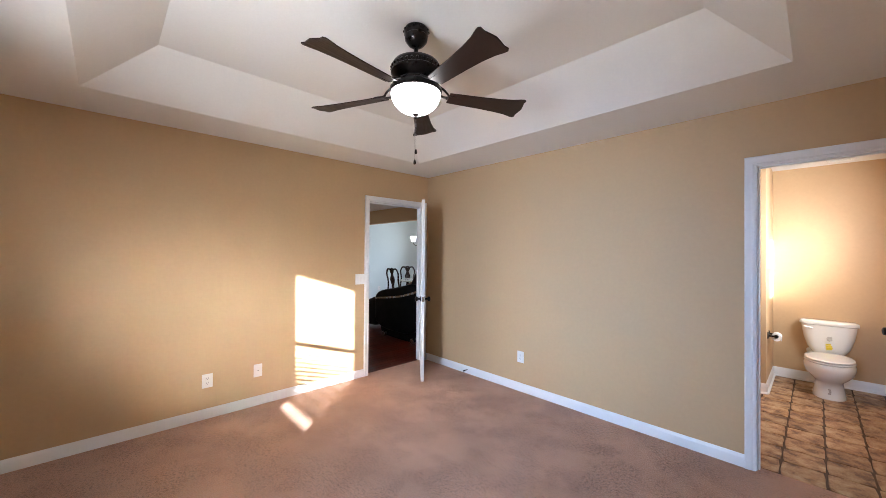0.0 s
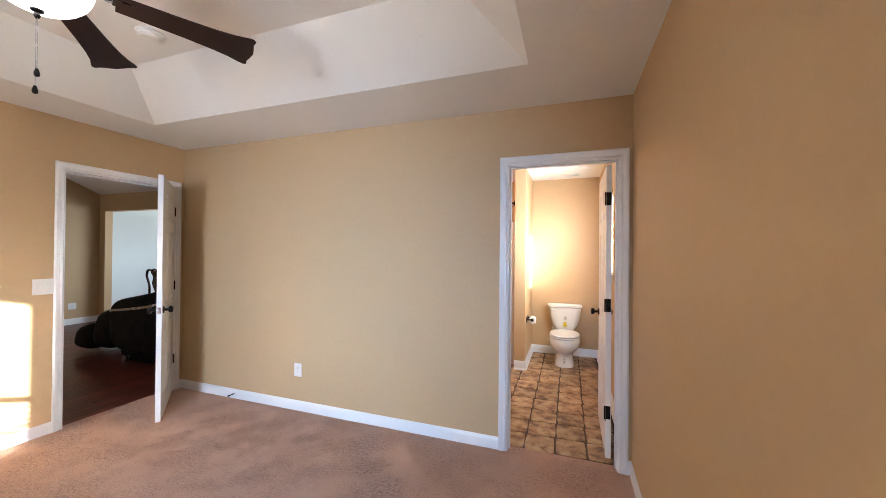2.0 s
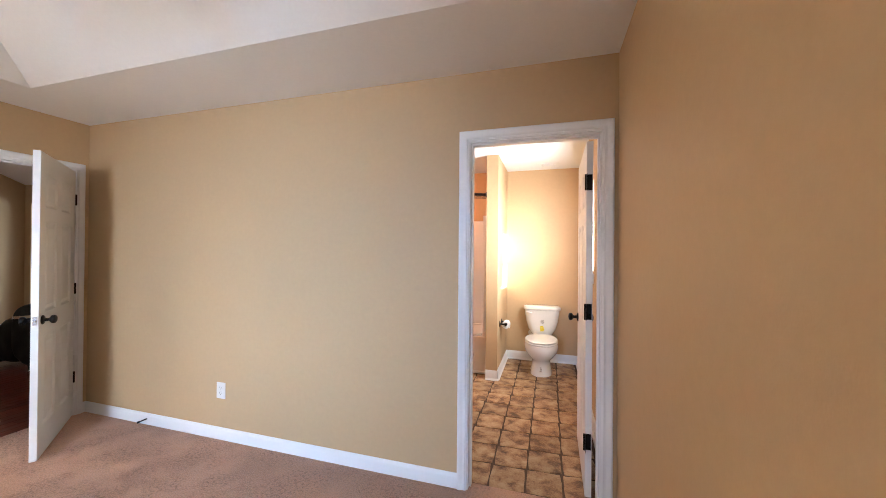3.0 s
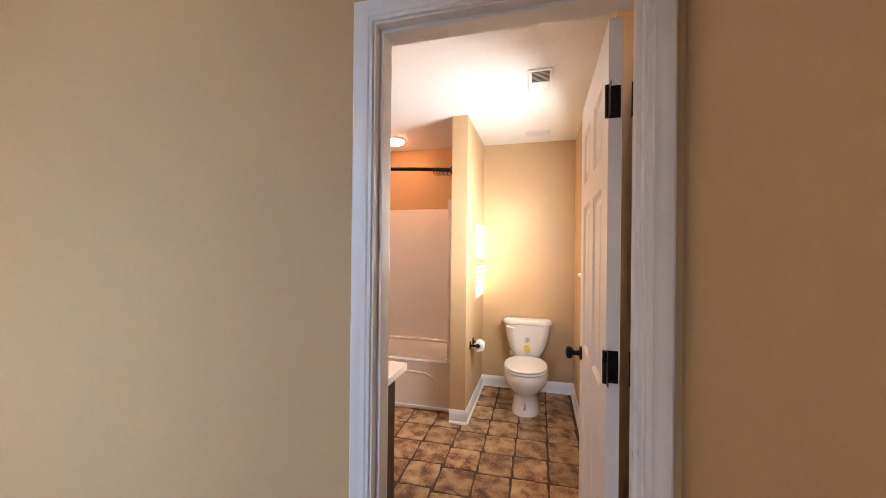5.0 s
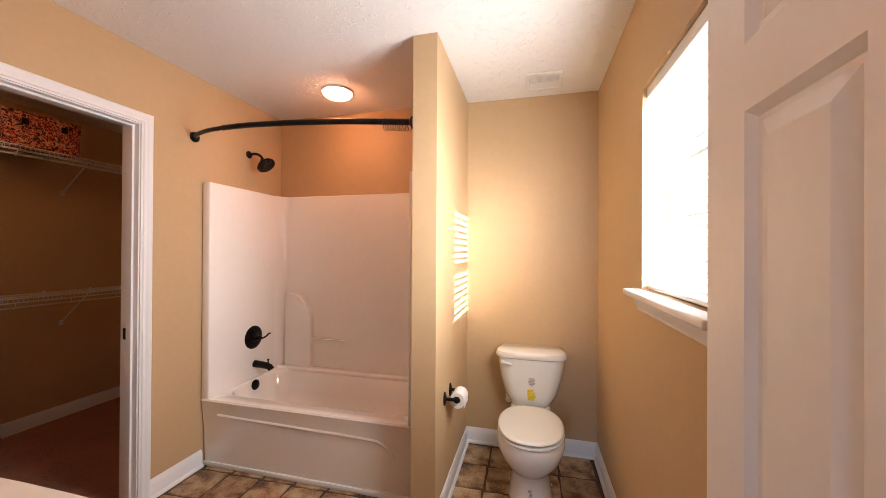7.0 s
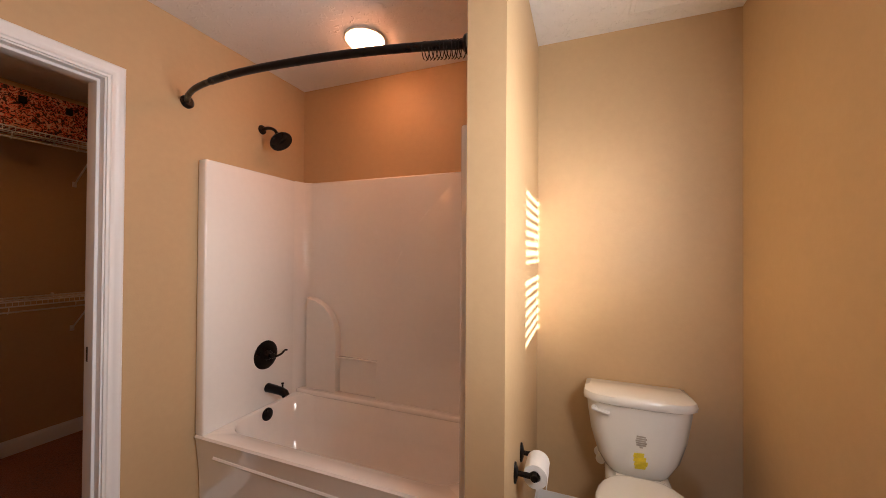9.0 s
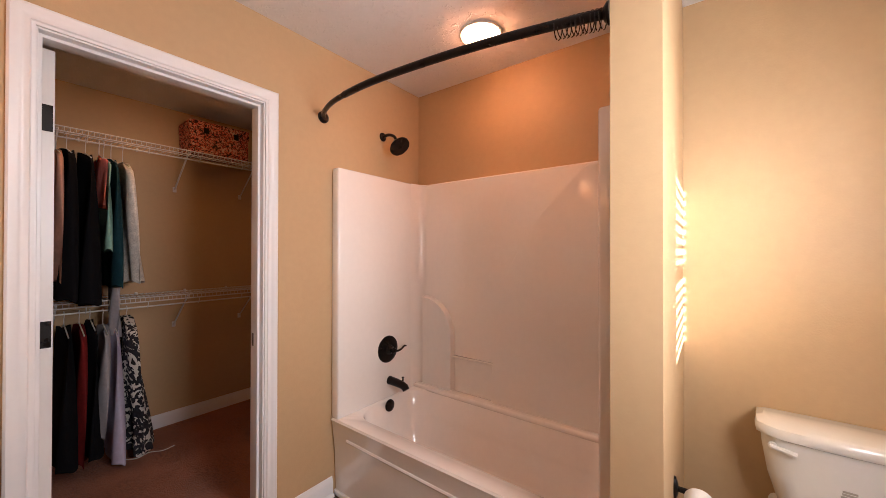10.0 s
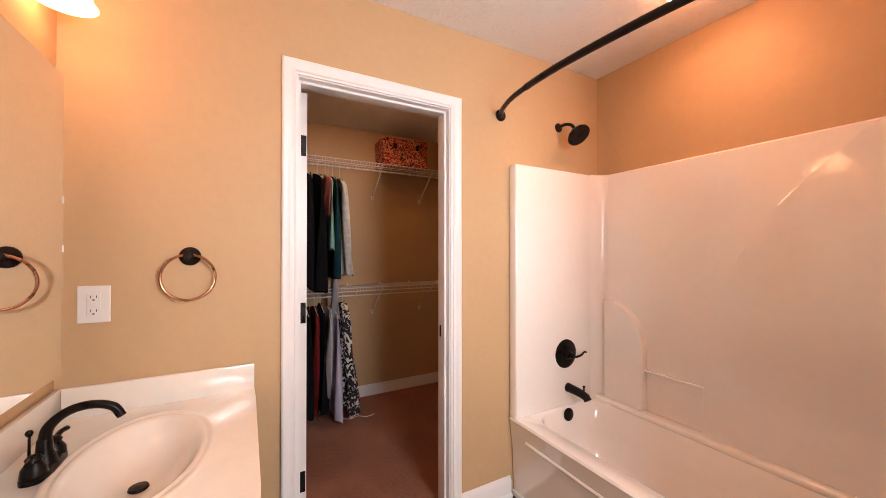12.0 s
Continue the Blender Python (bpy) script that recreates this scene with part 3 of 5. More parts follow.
# ---- doors ----
def six_panel_door(name, w, h, m, label, knob_side=1):
    """A moulded six-panel door: hinge edge on the local z axis, leaf along +x, faces at y = 0 and y = -0.035."""
    d = thing(name, label, "door", m)
    tagged(d, kind="structure")
    t = 0.035
    st, mid = 0.11, 0.10
    pw = (w - 2 * st - mid) / 2
    rows = [(0.20, 0.60), (0.955, 0.61), (1.66, 0.22)]
    rows = [(z * h / 2.02, k * h / 2.02) for z, k in rows]
    for x0, x1 in ((0, st), (st + pw, st + pw + mid), (w - st, w)):
        part("stile", boxed((x0, -t, 0.008), (x1, 0, h)), DOORPAINT, d, smooth=None)
    edges = [0.008] + [v for z, k in rows for v in (z, z + k)] + [h]
    for x0 in (st, st + pw + mid):
        for z0, z1 in zip(edges[::2], edges[1::2]):
            part("rail", boxed((x0, -t, z0), (x0 + pw, 0, z1)), DOORPAINT, d, smooth=None)
    for x0 in (st, st + pw + mid):
        for z0, k in rows:
            bm = bmesh.new()
            rings = []
            for inset, y in ((0, 0), (0.012, -0.011), (0.020, -0.0115), (0.046, -0.003), (0.05, -0.003)):
                rings.append([Vector((x0 + inset, y, z0 + inset)), Vector((x0 + pw - inset, y, z0 + inset)),
                              Vector((x0 + pw - inset, y, z0 + k - inset)), Vector((x0 + inset, y, z0 + k - inset))])
            back = [[Vector((p.x, -t - p.y, p.z)) for p in r] for r in rings]
            loft(bm, back[::-1] + rings)
            part("panel", bm, DOORPAINT, d, smooth=None)
    for s in (1, -1):
        bm = bmesh.new()
        turn = pose(w - 0.065, 0 if s > 0 else -t, 0.910, -90 * s)
        lathe(bm, [(0.0, 0), (0.031, 0), (0.031, 0.004), (0.026, 0.009), (0.012, 0.012), (0.010, 0.030), (0.015, 0.036), (0.025, 0.042), (0.028, 0.052),
                   (0.026, 0.062), (0.016, 0.068), (0.0, 0.070)], 20, turn)
        part("door_knob", bm, BRONZE, d, "dark bronze round door knob", 40)
    bm = boxed((w - 0.001, -0.029, 0.885), (w + 0.0015, -0.006, 0.938), 0.001, 1)
    box(bm, (w, -0.024, 0.902), (w + 0.008, -0.012, 0.918), 0.002, 1)
    part("latch_plate", bm, CHROME, d, "bright steel latch plate", None)
    for z in (0.318, 1.052, 1.785):
        bm = bmesh.new()
        tube(bm, [(-0.006, 0.004, z - 0.045), (-0.006, 0.004, z + 0.045)], 0.0065, 10)
        box(bm, (-0.0025, -0.031, z - 0.045), (-0.0005, 0.002, z + 0.045), 0.0005, 1)
        part("hinge", bm, BRONZE, d, "dark bronze butt hinge", 40)
        bm = boxed((-0.042, -0.0005, z - 0.045), (-0.006, 0.0015, z + 0.045))
        part("hinge_leaf", bm, BRONZE, d, "dark bronze hinge leaf", None)
    return d


def hinge_leaf(m, label="dark bronze hinge leaf on the jamb"):
    h = thing("jamb_hinge", label, "hinge", m, "jamb hinges")
    bm = bmesh.new()
    pts = [Vector((0, 0.0, -0.045))] + [Vector((0.034 - 0.008 + 0.008 * math.sin(a), 0, -0.037 - 0.008 * math.cos(a))) for a in np.linspace(0, math.pi / 2, 5)] \
        + [Vector((0.034 - 0.008 + 0.008 * math.cos(a), 0, 0.037 + 0.008 * math.sin(a))) for a in np.linspace(0, math.pi / 2, 5)] + [Vector((0, 0, 0.045))]
    extrude_outline(bm, pts, (0, 0.002, 0))
    part("leaf", bm, BRONZE, h, smooth=None)
    bm = bmesh.new()
    tube(bm, [(0, 0.004, -0.047), (0, 0.004, 0.047)], 0.006, 10)
    part("knuckle", bm, BRONZE, h)
    return h


six_panel_door("door_bedroom", 0.775, HEAD - 0.012, pose(0.020, -0.100, 0.004, 0, 0, -39.0), "white six-panel bedroom door standing half open")
six_panel_door("door_bath", 0.706, HEAD - 0.012, pose(3.986, T + 0.010, 0.004, 0, 0, 89.4), "white six-panel bathroom door standing wide open")
six_panel_door("door_closet", 0.676, HEAD - 0.012, pose(CLOSET - T - 0.012, 0.884, 0.004, 0, 0, 181.0), "white six-panel closet door opened into the closet")
for z in (0.322, 1.056, 1.789):
    hinge_leaf(pose(BATH_DOOR[1] - 0.0005, T + 0.003, z, 0, 0, -90))
    hinge_leaf(pose(CLOSET - T - 0.003, CLOSET_DOOR[0] + 0.0005, z, 0, 0, 0))
strike = thing("strike_plate", "dark bronze strike plate in the closet jamb", "strike plate", pose(0, 0, 0))
part("plate", boxed((CLOSET - T + 0.018, CLOSET_DOOR[1] - 0.002, 0.885), (CLOSET - T + 0.045, CLOSET_DOOR[1] + 0.001, 0.945), 0.0006, 1), BRONZE, strike)


# ---- windows ----
def window(name, along, a0, a1, z0, z1, plane, out, tilt, label, zm, closing=0.0):
    """A double-hung sash window set at the outer edge of its opening, with a slatted blind. plane: outer wall face; out: outward sign."""
    wd = tagged(new(name), label, "window", kind="structure")
    put = (lambda u, b, z: Vector((u, b, z))) if along == "x" else (lambda u, b, z: Vector((b, u, z)))

    def bar(nm, u0, u1, b0, b1, za, zb, mat=TRIM, bevel=0.002):
        return part(nm, boxed(put(u0, b0, za), put(u1, b1, zb), bevel, 1), mat, wd, smooth=None)
    f = 0.028
    b0, b1 = plane - out * 0.055, plane - out * 0.005
    bar("window_frame", a0, a0 + f, b0, b1, z0, z1)
    bar("window_frame", a1 - f, a1, b0, b1, z0, z1)
    bar("window_frame", a0 + f, a1 - f, b0, b1, z1 - f, z1)
    bar("window_frame", a0 + f, a1 - f, b0, b1, z0, z0 + f)
    bar("meeting_rail", a0 + f, a1 - f, b0, b1 - out * 0.012, zm - 0.02, zm + 0.02)
    for za, zb in ((z0 + f, zm - 0.02), (zm + 0.02, z1 - f)):
        g = bar("pane", a0 + f, a1 - f, plane - out * 0.030, plane - out * 0.026, za, zb, GLASS, 0)
        g.visible_shadow = False
    blind = tagged(new("window_blind"), "white slatted blind hanging in the window", "blind")
    c = plane - out * 0.108
    part("headrail", boxed(put(a0 + 0.006, c - 0.028, z1 - 0.045), put(a1 - 0.006, c + 0.028, z1 - 0.002), 0.003, 1), TRIM, blind, smooth=None)
    n = int((z1 - 0.06 - z0) / 0.043)
    mesh = bpy.data.meshes.new("slat")
    bm = bmesh.new()
    rings = []
    for u in (a0 + 0.008, a1 - 0.008):
        ring = [put(u, 0.025 * s, 0.0035 * (1 - s * s) + dz) for s in (-1, -0.5, 0, 0.5, 1) for dz in (0,)]
        ring += [put(u, 0.025 * s, 0.0035 * (1 - s * s) + 0.0022) for s in (1, 0.5, 0, -0.5, -1)]
        rings.append(ring)
    loft(bm, rings)
    finish(bm).to_mesh(mesh)
    bm.free()
    mesh.materials.append(TRIM)
    for i in range(n):
        s = new("slat", mesh)
        s.parent = blind
        s.matrix_basis = Matrix.Translation(put(0, c, z1 - 0.075 - 0.043 * i)) @ Matrix.Rotation(tilt + closing * max(0.0, (i / n - 0.55)) ** 0.7, 4, along.upper())
    part("bottom_rail", boxed(put(a0 + 0.008, c - 0.025, z0 + 0.004), put(a1 - 0.008, c + 0.025, z0 + 0.018), 0.002, 1), TRIM, blind, smooth=None)
    for u in (a0 + 0.10, a1 - 0.10):
        bm = bmesh.new()
        for s in (-0.024, 0.024):
            tube(bm, [put(u, c + s, z0 + 0.01), put(u, c + s, z1 - 0.03)], 0.0012, 5)
        part("ladder_cord", bm, PLASTIC, blind)
    return wd


window("window_bath", "y", 1.08, 1.70, 1.22, 2.02, EAST + 0.15, 1, radians(0), "white double-hung bathroom window with a blind", 1.62)
window("window_bedroom", "x", 2.25, 2.99, 0.72, 2.07, SOUTH - 0.15, -1, radians(-16), "white double-hung bedroom window with an open blind", 1.345, 1.5)
# unseen window added round the living room fill lamp; its slats block the sun
window("added_window_living", "x", -3.4, -1.8, 0.70, 2.10, -4.30, -1, radians(68), "unseen added living room window with a closed blind", 1.40)
sill = tagged(new("window_sill"), "white moulded window sill and apron in the bathroom", "window sill", kind="structure")
bm = boxed((EAST - 0.062, 1.035, 1.194), (EAST + 0.09, 1.745, 1.219), 0.006, 3)
part("stool", bm, TRIM, sill)
bm = bmesh.new()
prof = [(0, 0), (0.012, 0.0), (0.016, 0.012), (0.020, 0.02), (0.034, 0.052), (0.036, 0.060), (0, 0.060)]
loft(bm, [[Vector((EAST - o, y, 1.138 + z)) for o, z in prof] for y in (1.065, 1.715)])
part("apron", bm, TRIM, sill)


# ---- ceiling fan ----
def ceiling_fan(x, y):
    f = thing("ceiling_fan", "dark bronze five-blade ceiling fan with a lit glass bowl", "ceiling fan", pose(x, y, ZT) @ Matrix.Scale(0.936, 4))
    bm = bmesh.new()
    lathe(bm, [(0.0, 0), (0.066, 0), (0.074, -0.012), (0.074, -0.03), (0.066, -0.045), (0.070, -0.05), (0.066, -0.075), (0.048, -0.098), (0.028, -0.112), (0.016, -0.118), (0, -0.118)], 28)
    for i in range(14):
        a = 2 * math.pi * i / 14
        lathe(bm, [(0, -0.007), (0.008, -0.004), (0.0095, 0), (0.008, 0.004), (0, 0.007)], 8, Matrix.Translation((0.072 * math.cos(a), 0.072 * math.sin(a), -0.021)))
    part("canopy", bm, BRONZE, f)
    part("downrod", lathe(bmesh.new(), [(0, -0.11), (0.0125, -0.11), (0.0125, -0.185), (0.022, -0.19), (0.022, -0.20), (0, -0.20)], 14), BRONZE, f)
    bm = bmesh.new()
    lathe(bm, [(0, -0.187), (0.05, -0.188), (0.105, -0.198), (0.136, -0.215), (0.146, -0.235), (0.146, -0.262), (0.150, -0.266), (0.150, -0.276), (0.144, -0.282),
               (0.130, -0.300), (0.098, -0.315), (0.096, -0.335), (0.0, -0.335)], 40)
    for i in range(30):
        a = 2 * math.pi * i / 30
        lathe(bm, [(0, -0.012), (0.007, -0.006), (0.009, 0.0), (0.005, 0.008), (0, 0.012)], 6, Matrix.Translation((0.146 * math.cos(a), 0.146 * math.sin(a), -0.248)))
    part("motor_housing", bm, BRONZE, f)
    part("light_ring", lathe(bmesh.new(), [(0, -0.33), (0.10, -0.335), (0.145, -0.352), (0.156, -0.368), (0.157, -0.386), (0.150, -0.393), (0.0, -0.394)], 40), BRONZE, f)
    prof = [(0.0, -0.39)] + [(0.149 * math.cos(a), -0.39 - 0.128 * math.sin(a)) for a in np.linspace(0, math.pi / 2, 12)]
    part("glass_bowl", lathe(bmesh.new(), prof, 36), FAN_GLASS, f, "glowing frosted glass bowl", 60)
    part("finial", lathe(bmesh.new(), [(0, -0.512), (0.020, -0.514), (0.018, -0.522), (0.008, -0.528), (0.010, -0.536), (0.006, -0.546), (0, -0.55)], 14), BRONZE, f)
    for dx, z1 in ((0.004, -0.745), (-0.006, -0.805)):
        bm = bmesh.new()
        tube(bm, [(dx, 0, -0.54), (dx, 0, z1)], 0.0013, 6)
        part("pull_chain", bm, CHROME, f, "thin steel pull chain")
        part("chain_fob", lathe(bmesh.new(), [(0, 0.018), (0.004, 0.016), (0.0085, 0.0), (0.0075, -0.010), (0, -0.014)], 10, Matrix.Translation((dx, 0, z1))), BRONZE, f)
    for k in range(5):
        a = -81 + 72 * k
        turn = pose(0, 0, 0, 0, 0, a)
        bm = bmesh.new()
        for s in (-1, 1):
            pts = smooth_path([(0.085, 0.018 * s, -0.325), (0.13, 0.040 * s, -0.345), (0.175, 0.036 * s, -0.372), (0.205, 0.014 * s, -0.384), (0.225, 0.0, -0.386)], 5)
            tube(bm, pts, 0.007, 8)
        box(bm, (0.195, -0.030, -0.392), (0.275, 0.030, -0.386), 0.003, 1)
        iron = part("blade_iron", bm, BRONZE, f, m=turn)
        ol = [(0.205, 0.046), (0.30, 0.051), (0.43, 0.057), (0.54, 0.066), (0.615, 0.077), (0.662, 0.091), (0.684, 0.095), (0.697, 0.086), (0.693, 0.062), (0.701, 0.03), (0.707, 0.0)]
        outline = [Vector((px, py, 0)) for px, py in ol] + [Vector((px, -py, 0)) for px, py in ol[-2::-1]]
        bm = bmesh.new()
        extrude_outline(bm, outline, (0, 0, 0.006))
        part("blade", bm, BLADE, f, "dark walnut fan blade with a flared tip", None, m=turn @ Matrix.Translation((0, 0, -0.392)) @ Matrix.Rotation(radians(-12), 4, "X") @ Matrix.Rotation(radians(1.0), 4, "Y"))
    return f


ceiling_fan(2.056, -1.895)
det = thing("smoke_detector", "round white smoke detector on the tray ceiling", "smoke detector", pose(1.39, -1.16, ZT))
part("base", lathe(bmesh.new(), [(0, 0), (0.070, 0), (0.070, -0.010), (0.062, -0.014), (0, -0.014)], 28), PLASTIC, det)
part("cover", lathe(bmesh.new(), [(0, -0.012), (0.060, -0.014), (0.058, -0.026), (0.046, -0.036), (0.02, -0.038), (0, -0.038)], 28), PLASTIC, det)


# ---- plates on the walls ----
def wall_plate(name, m, w, kind, label, category):
    """Local x to the right, z up, y out of the wall."""
    o = thing(name, label, category, m)
    h = 0.118
    part("plate", boxed((-w / 2, 0, -h / 2), (w / 2, 0.006, h / 2), 0.003, 2), PLASTIC, o, smooth=None)
    if kind == "duplex":
        for z in (-0.020, 0.020):
            part("socket", boxed((-0.017, 0.004, z - 0.014), (0.017, 0.0078, z + 0.014), 0.002, 1), PLASTIC, o, smooth=None)
            bm = boxed((-0.008, 0.0076, z - 0.002), (-0.006, 0.0082, z + 0.008))
            box(bm, (0.006, 0.0076, z - 0.002), (0.008, 0.0082, z + 0.008))
            box(bm, (-0.002, 0.0076, z - 0.010), (0.002, 0.0082, z - 0.006))
            part("slots", bm, DARK, o, smooth=None)
    elif kind == "gfci":
        part("socket_block", boxed((-0.0165, 0.004, -0.034), (0.0165, 0.0085, 0.034), 0.001, 1), PLASTIC, o, smooth=None)
        for z in (-0.022, 0.022):
            bm = boxed((-0.008, 0.008, z - 0.002), (-0.006, 0.009, z + 0.006))
            box(bm, (0.006, 0.008, z - 0.002), (0.008, 0.009, z + 0.006))
            box(bm, (-0.0025, 0.008, z - 0.010), (0.0025, 0.009, z - 0.006))
            part("slots", bm, DARK, o, smooth=None)
        for z in (-0.004, 0.004):
            part("button", boxed((-0.007, 0.008, z - 0.0028), (0.007, 0.0098, z + 0.0028), 0.0005, 1), PLASTIC, o, smooth=None)
    elif kind == "jack":
        part("jack", boxed((-0.008, 0.004, -0.007), (0.008, 0.0075, 0.007), 0.001, 1), PLASTIC, o, smooth=None)
        part("jack_hole", boxed((-0.004, 0.0072, -0.004), (0.004, 0.008, 0.004)), DARK, o, smooth=None)
    else:
        for x in (-0.023, 0.023):
            part("rocker", boxed((x - 0.0165, 0.004, -0.034), (x + 0.0165, 0.009, 0.034), 0.002, 1), PLASTIC, o, smooth=None)
    return o


wall_plate("wall_outlet", pose(1.484, 0, 0.355, 0, 0, 180), 0.080, "duplex", "white duplex outlet on the tan wall", "outlet")
wall_plate("wall_outlet", pose(0, -2.503, 0.322, 0, 0, -90), 0.080, "duplex", "white duplex outlet on the tan wall", "outlet")
wall_plate("cable_jack", pose(0, -2.102, 0.322, 0, 0, -90), 0.074, "jack", "white jack plate low on the tan wall", "wall jack")
wall_plate("light_switch", pose(0, -1.030, 1.124, 0, 0, -90), 0.120, "switch", "white double rocker switch beside the door", "light switch")
wall_plate("gfci_outlet", pose(CLOSET, 0.263, 1.157, 0, 0, -90), 0.080, "gfci", "white safety outlet above the vanity", "outlet")
wall_plate("wall_outlet", pose(-4.95, 1.385, 0.335, 0, 0, -90), 0.115, "duplex", "white outlet on the living room wall", "outlet")
wall_plate("wall_outlet", pose(-4.95, 2.50, 0.40, 0, 0, -90), 0.080, "duplex", "white outlet on the dining room wall", "outlet")
stop = thing("door_stop", "dark spring door stop on the baseboard", "door stop", pose(0.745, -0.013, 0.045))
bm = bmesh.new()
tube(bm, [(0.0045 * math.cos(k * 0.8), -0.055 * k / 90, 0.0045 * math.sin(k * 0.8)) for k in range(91)], 0.0016, 5)
part("spring", bm, BRONZE, stop)
part("tip", lathe(bmesh.new(), [(0, 0), (0.008, 0.001), (0.008, 0.014), (0, 0.016)], 12, pose(0, -0.053, 0, 90)), BRONZE, stop)


# ---- bathtub with its moulded surround ----
def bathtub():
    tub = thing("bathtub", "white acrylic bathtub with a moulded wall surround", "bathtub", pose(CLOSET, 1.93, 0))
    L, D, R = 3.125 - CLOSET - 0.003, FAR - 1.93 - 0.003, 0.432

    def rr(x0, x1, y0, y1, z, r, n=6):
        out = []
        for cx, cy, a0 in ((x1 - r, y1 - r, 0), (x0 + r, y1 - r, 90), (x0 + r, y0 + r, 180), (x1 - r, y0 + r, 270)):
            for k in range(n + 1):
                a = radians(a0 + 90 * k / n)
                out.append(Vector((cx + r * math.cos(a), cy + r * math.sin(a), z)))
        return out
    bm = bmesh.new()
    loft(bm, [rr(0.003, L, 0.04, D, 0.0, 0.01), rr(0.003, L, 0.030, D, 0.25, 0.01), rr(0.003, L, 0.012, D, R - 0.03, 0.012), rr(0.003, L, 0.004, D, R - 0.01, 0.014), rr(0.008, L - 0.005, 0.010, D - 0.004, R, 0.016),
              rr(0.075, L - 0.07, 0.095, D - 0.11, R, 0.14), rr(0.082, L - 0.077, 0.102, D - 0.117, R - 0.008, 0.14),
              rr(0.10, L - 0.12, 0.125, D - 0.14, R - 0.15, 0.14), rr(0.13, L - 0.20, 0.15, D - 0.165, 0.12, 0.13), rr(0.18, L - 0.27, 0.20, D - 0.21, 0.075, 0.10)])
    part("basin", bm, ACRYLIC, tub, smooth=50)
    bm = bmesh.new()
    arc = smooth_path([(0.13, 0.024, 0.335), (0.5, 0.026, 0.328), (L - 0.33, 0.028, 0.318), (L - 0.22, 0.029, 0.300), (L - 0.17, 0.031, 0.262), (L - 0.15, 0.034, 0.20)], 8)
    tube(bm, arc, 0.012, 8)
    part("apron_ridge", bm, ACRYLIC, tub)
    ZS = 1.795
    bm = boxed((0.0025, 0.012, R - 0.004), (0.062, D, ZS), 0.010, 3)
    part("surround_side", bm, ACRYLIC, tub)
    bm = boxed((L - 0.058, 0.0, R - 0.004), (L, D, ZS), 0.010, 3)
    part("surround_side", bm, ACRYLIC, tub)
    # back panel with rounded inner corners
    yb = D - 0.045
    pts = [(0.05, D), (0.05, yb - 0.10)] + [(0.062 + 0.06 * (1 - math.cos(a)), yb - 0.10 + 0.10 * math.sin(a)) for a in np.linspace(0, math.pi / 2, 7)]
    pts += [(L - 0.058 - 0.06 * (1 - math.cos(a)), yb - 0.10 + 0.10 * math.sin(a)) for a in np.linspace(math.pi / 2, 0, 7)] + [(L - 0.05, yb - 0.10), (L - 0.05, D)]
    bm = bmesh.new()
    loft(bm, [[Vector((a, b, z)) for a, b in pts] for z in (R - 0.003, ZS - 0.008)] + [[Vector((a, min(b + 0.008, D), ZS)) for a, b in pts]])
    part("surround_back", bm, ACRYLIC, tub, smooth=30)
    # raised fields of the moulding: an arched shelf panel and a long sweeping curve
    bm = bmesh.new()
    edge = [Vector((0.10, 0, 1.045))] + [Vector((0.10 + 0.256 * math.sin(a), 0, 0.80 + 0.245 * math.cos(a))) for a in np.linspace(0.15, math.pi / 2, 9)] + [Vector((0.356, 0, R - 0.02)), Vector((0.10, 0, R - 0.02))]
    outer = [p + Vector((0, yb + 0.003, 0)) for p in edge]
    cx, cz = 0.22, 0.75
    inner = [Vector((cx + (p.x - cx) * 0.90, yb - 0.036, cz + (p.z - cz) * 0.95)) for p in edge]
    rings = []
    for k in range(7):
        u = k / 6
        s = u * u * (3 - 2 * u)
        rings.append([Vector((o.x + (i.x - o.x) * u, o.y + (i.y - o.y) * s, o.z + (i.z - o.z) * u)) for o, i in zip(outer, inner)])
    rings.append([Vector((cx + (p.x - cx) * 0.97, p.y, cz + (p.z - cz) * 0.985)) for p in inner])
    loft(bm, rings)
    part("arched_panel", bm, ACRYLIC, tub, smooth=28)
    bm = bmesh.new()
    sweep = smooth_path([(1.185, 0, 1.785), (1.015, 0, 1.62), (0.90, 0, 1.49), (0.815, 0, 1.36), (0.745, 0, 1.22), (0.70, 0, 1.10), (0.668, 0, 0.91), (0.648, 0, 0.70), (0.632, 0, R - 0.002)], 6)
    field = sweep + [Vector((L - 0.06, 0, R - 0.002)), Vector((L - 0.06, 0, 1.785))]
    extrude_outline(bm, [p + Vector((0, yb - 0.034, 0)) for p in field], (0, 0.038, 0))
    bmesh.ops.bevel(bm, geom=[e for e in bm.edges if all(abs(v.co.y - (yb - 0.034)) < 1e-4 for v in e.verts)], offset=0.016, segments=6, affect="EDGES")
    bmesh.ops.inset_individual(bm, faces=[min((q for q in bm.faces if q.calc_area() > 0.1), key=lambda q: q.calc_center_median().y)], thickness=0.004)
    part("curved_panel", bm, ACRYLIC, tub, smooth=28)
    bm = boxed((0.350, yb - 0.024, 0.662), (0.650, yb + 0.004, 0.676), 0.005, 2)
    part("soap_ledge", bm, ACRYLIC, tub)
    bm = boxed((0.06, yb - 0.075, R - 0.01), (L - 0.06, yb + 0.004, R + 0.022), 0.014, 4)
    part("back_ledge", bm, ACRYLIC, tub)
    bm = boxed((0.003, 0.028, 0.001), (L, 0.046, 0.030), 0.006, 2)
    part("caulk_strip", bm, TRIM, tub)
    return tub


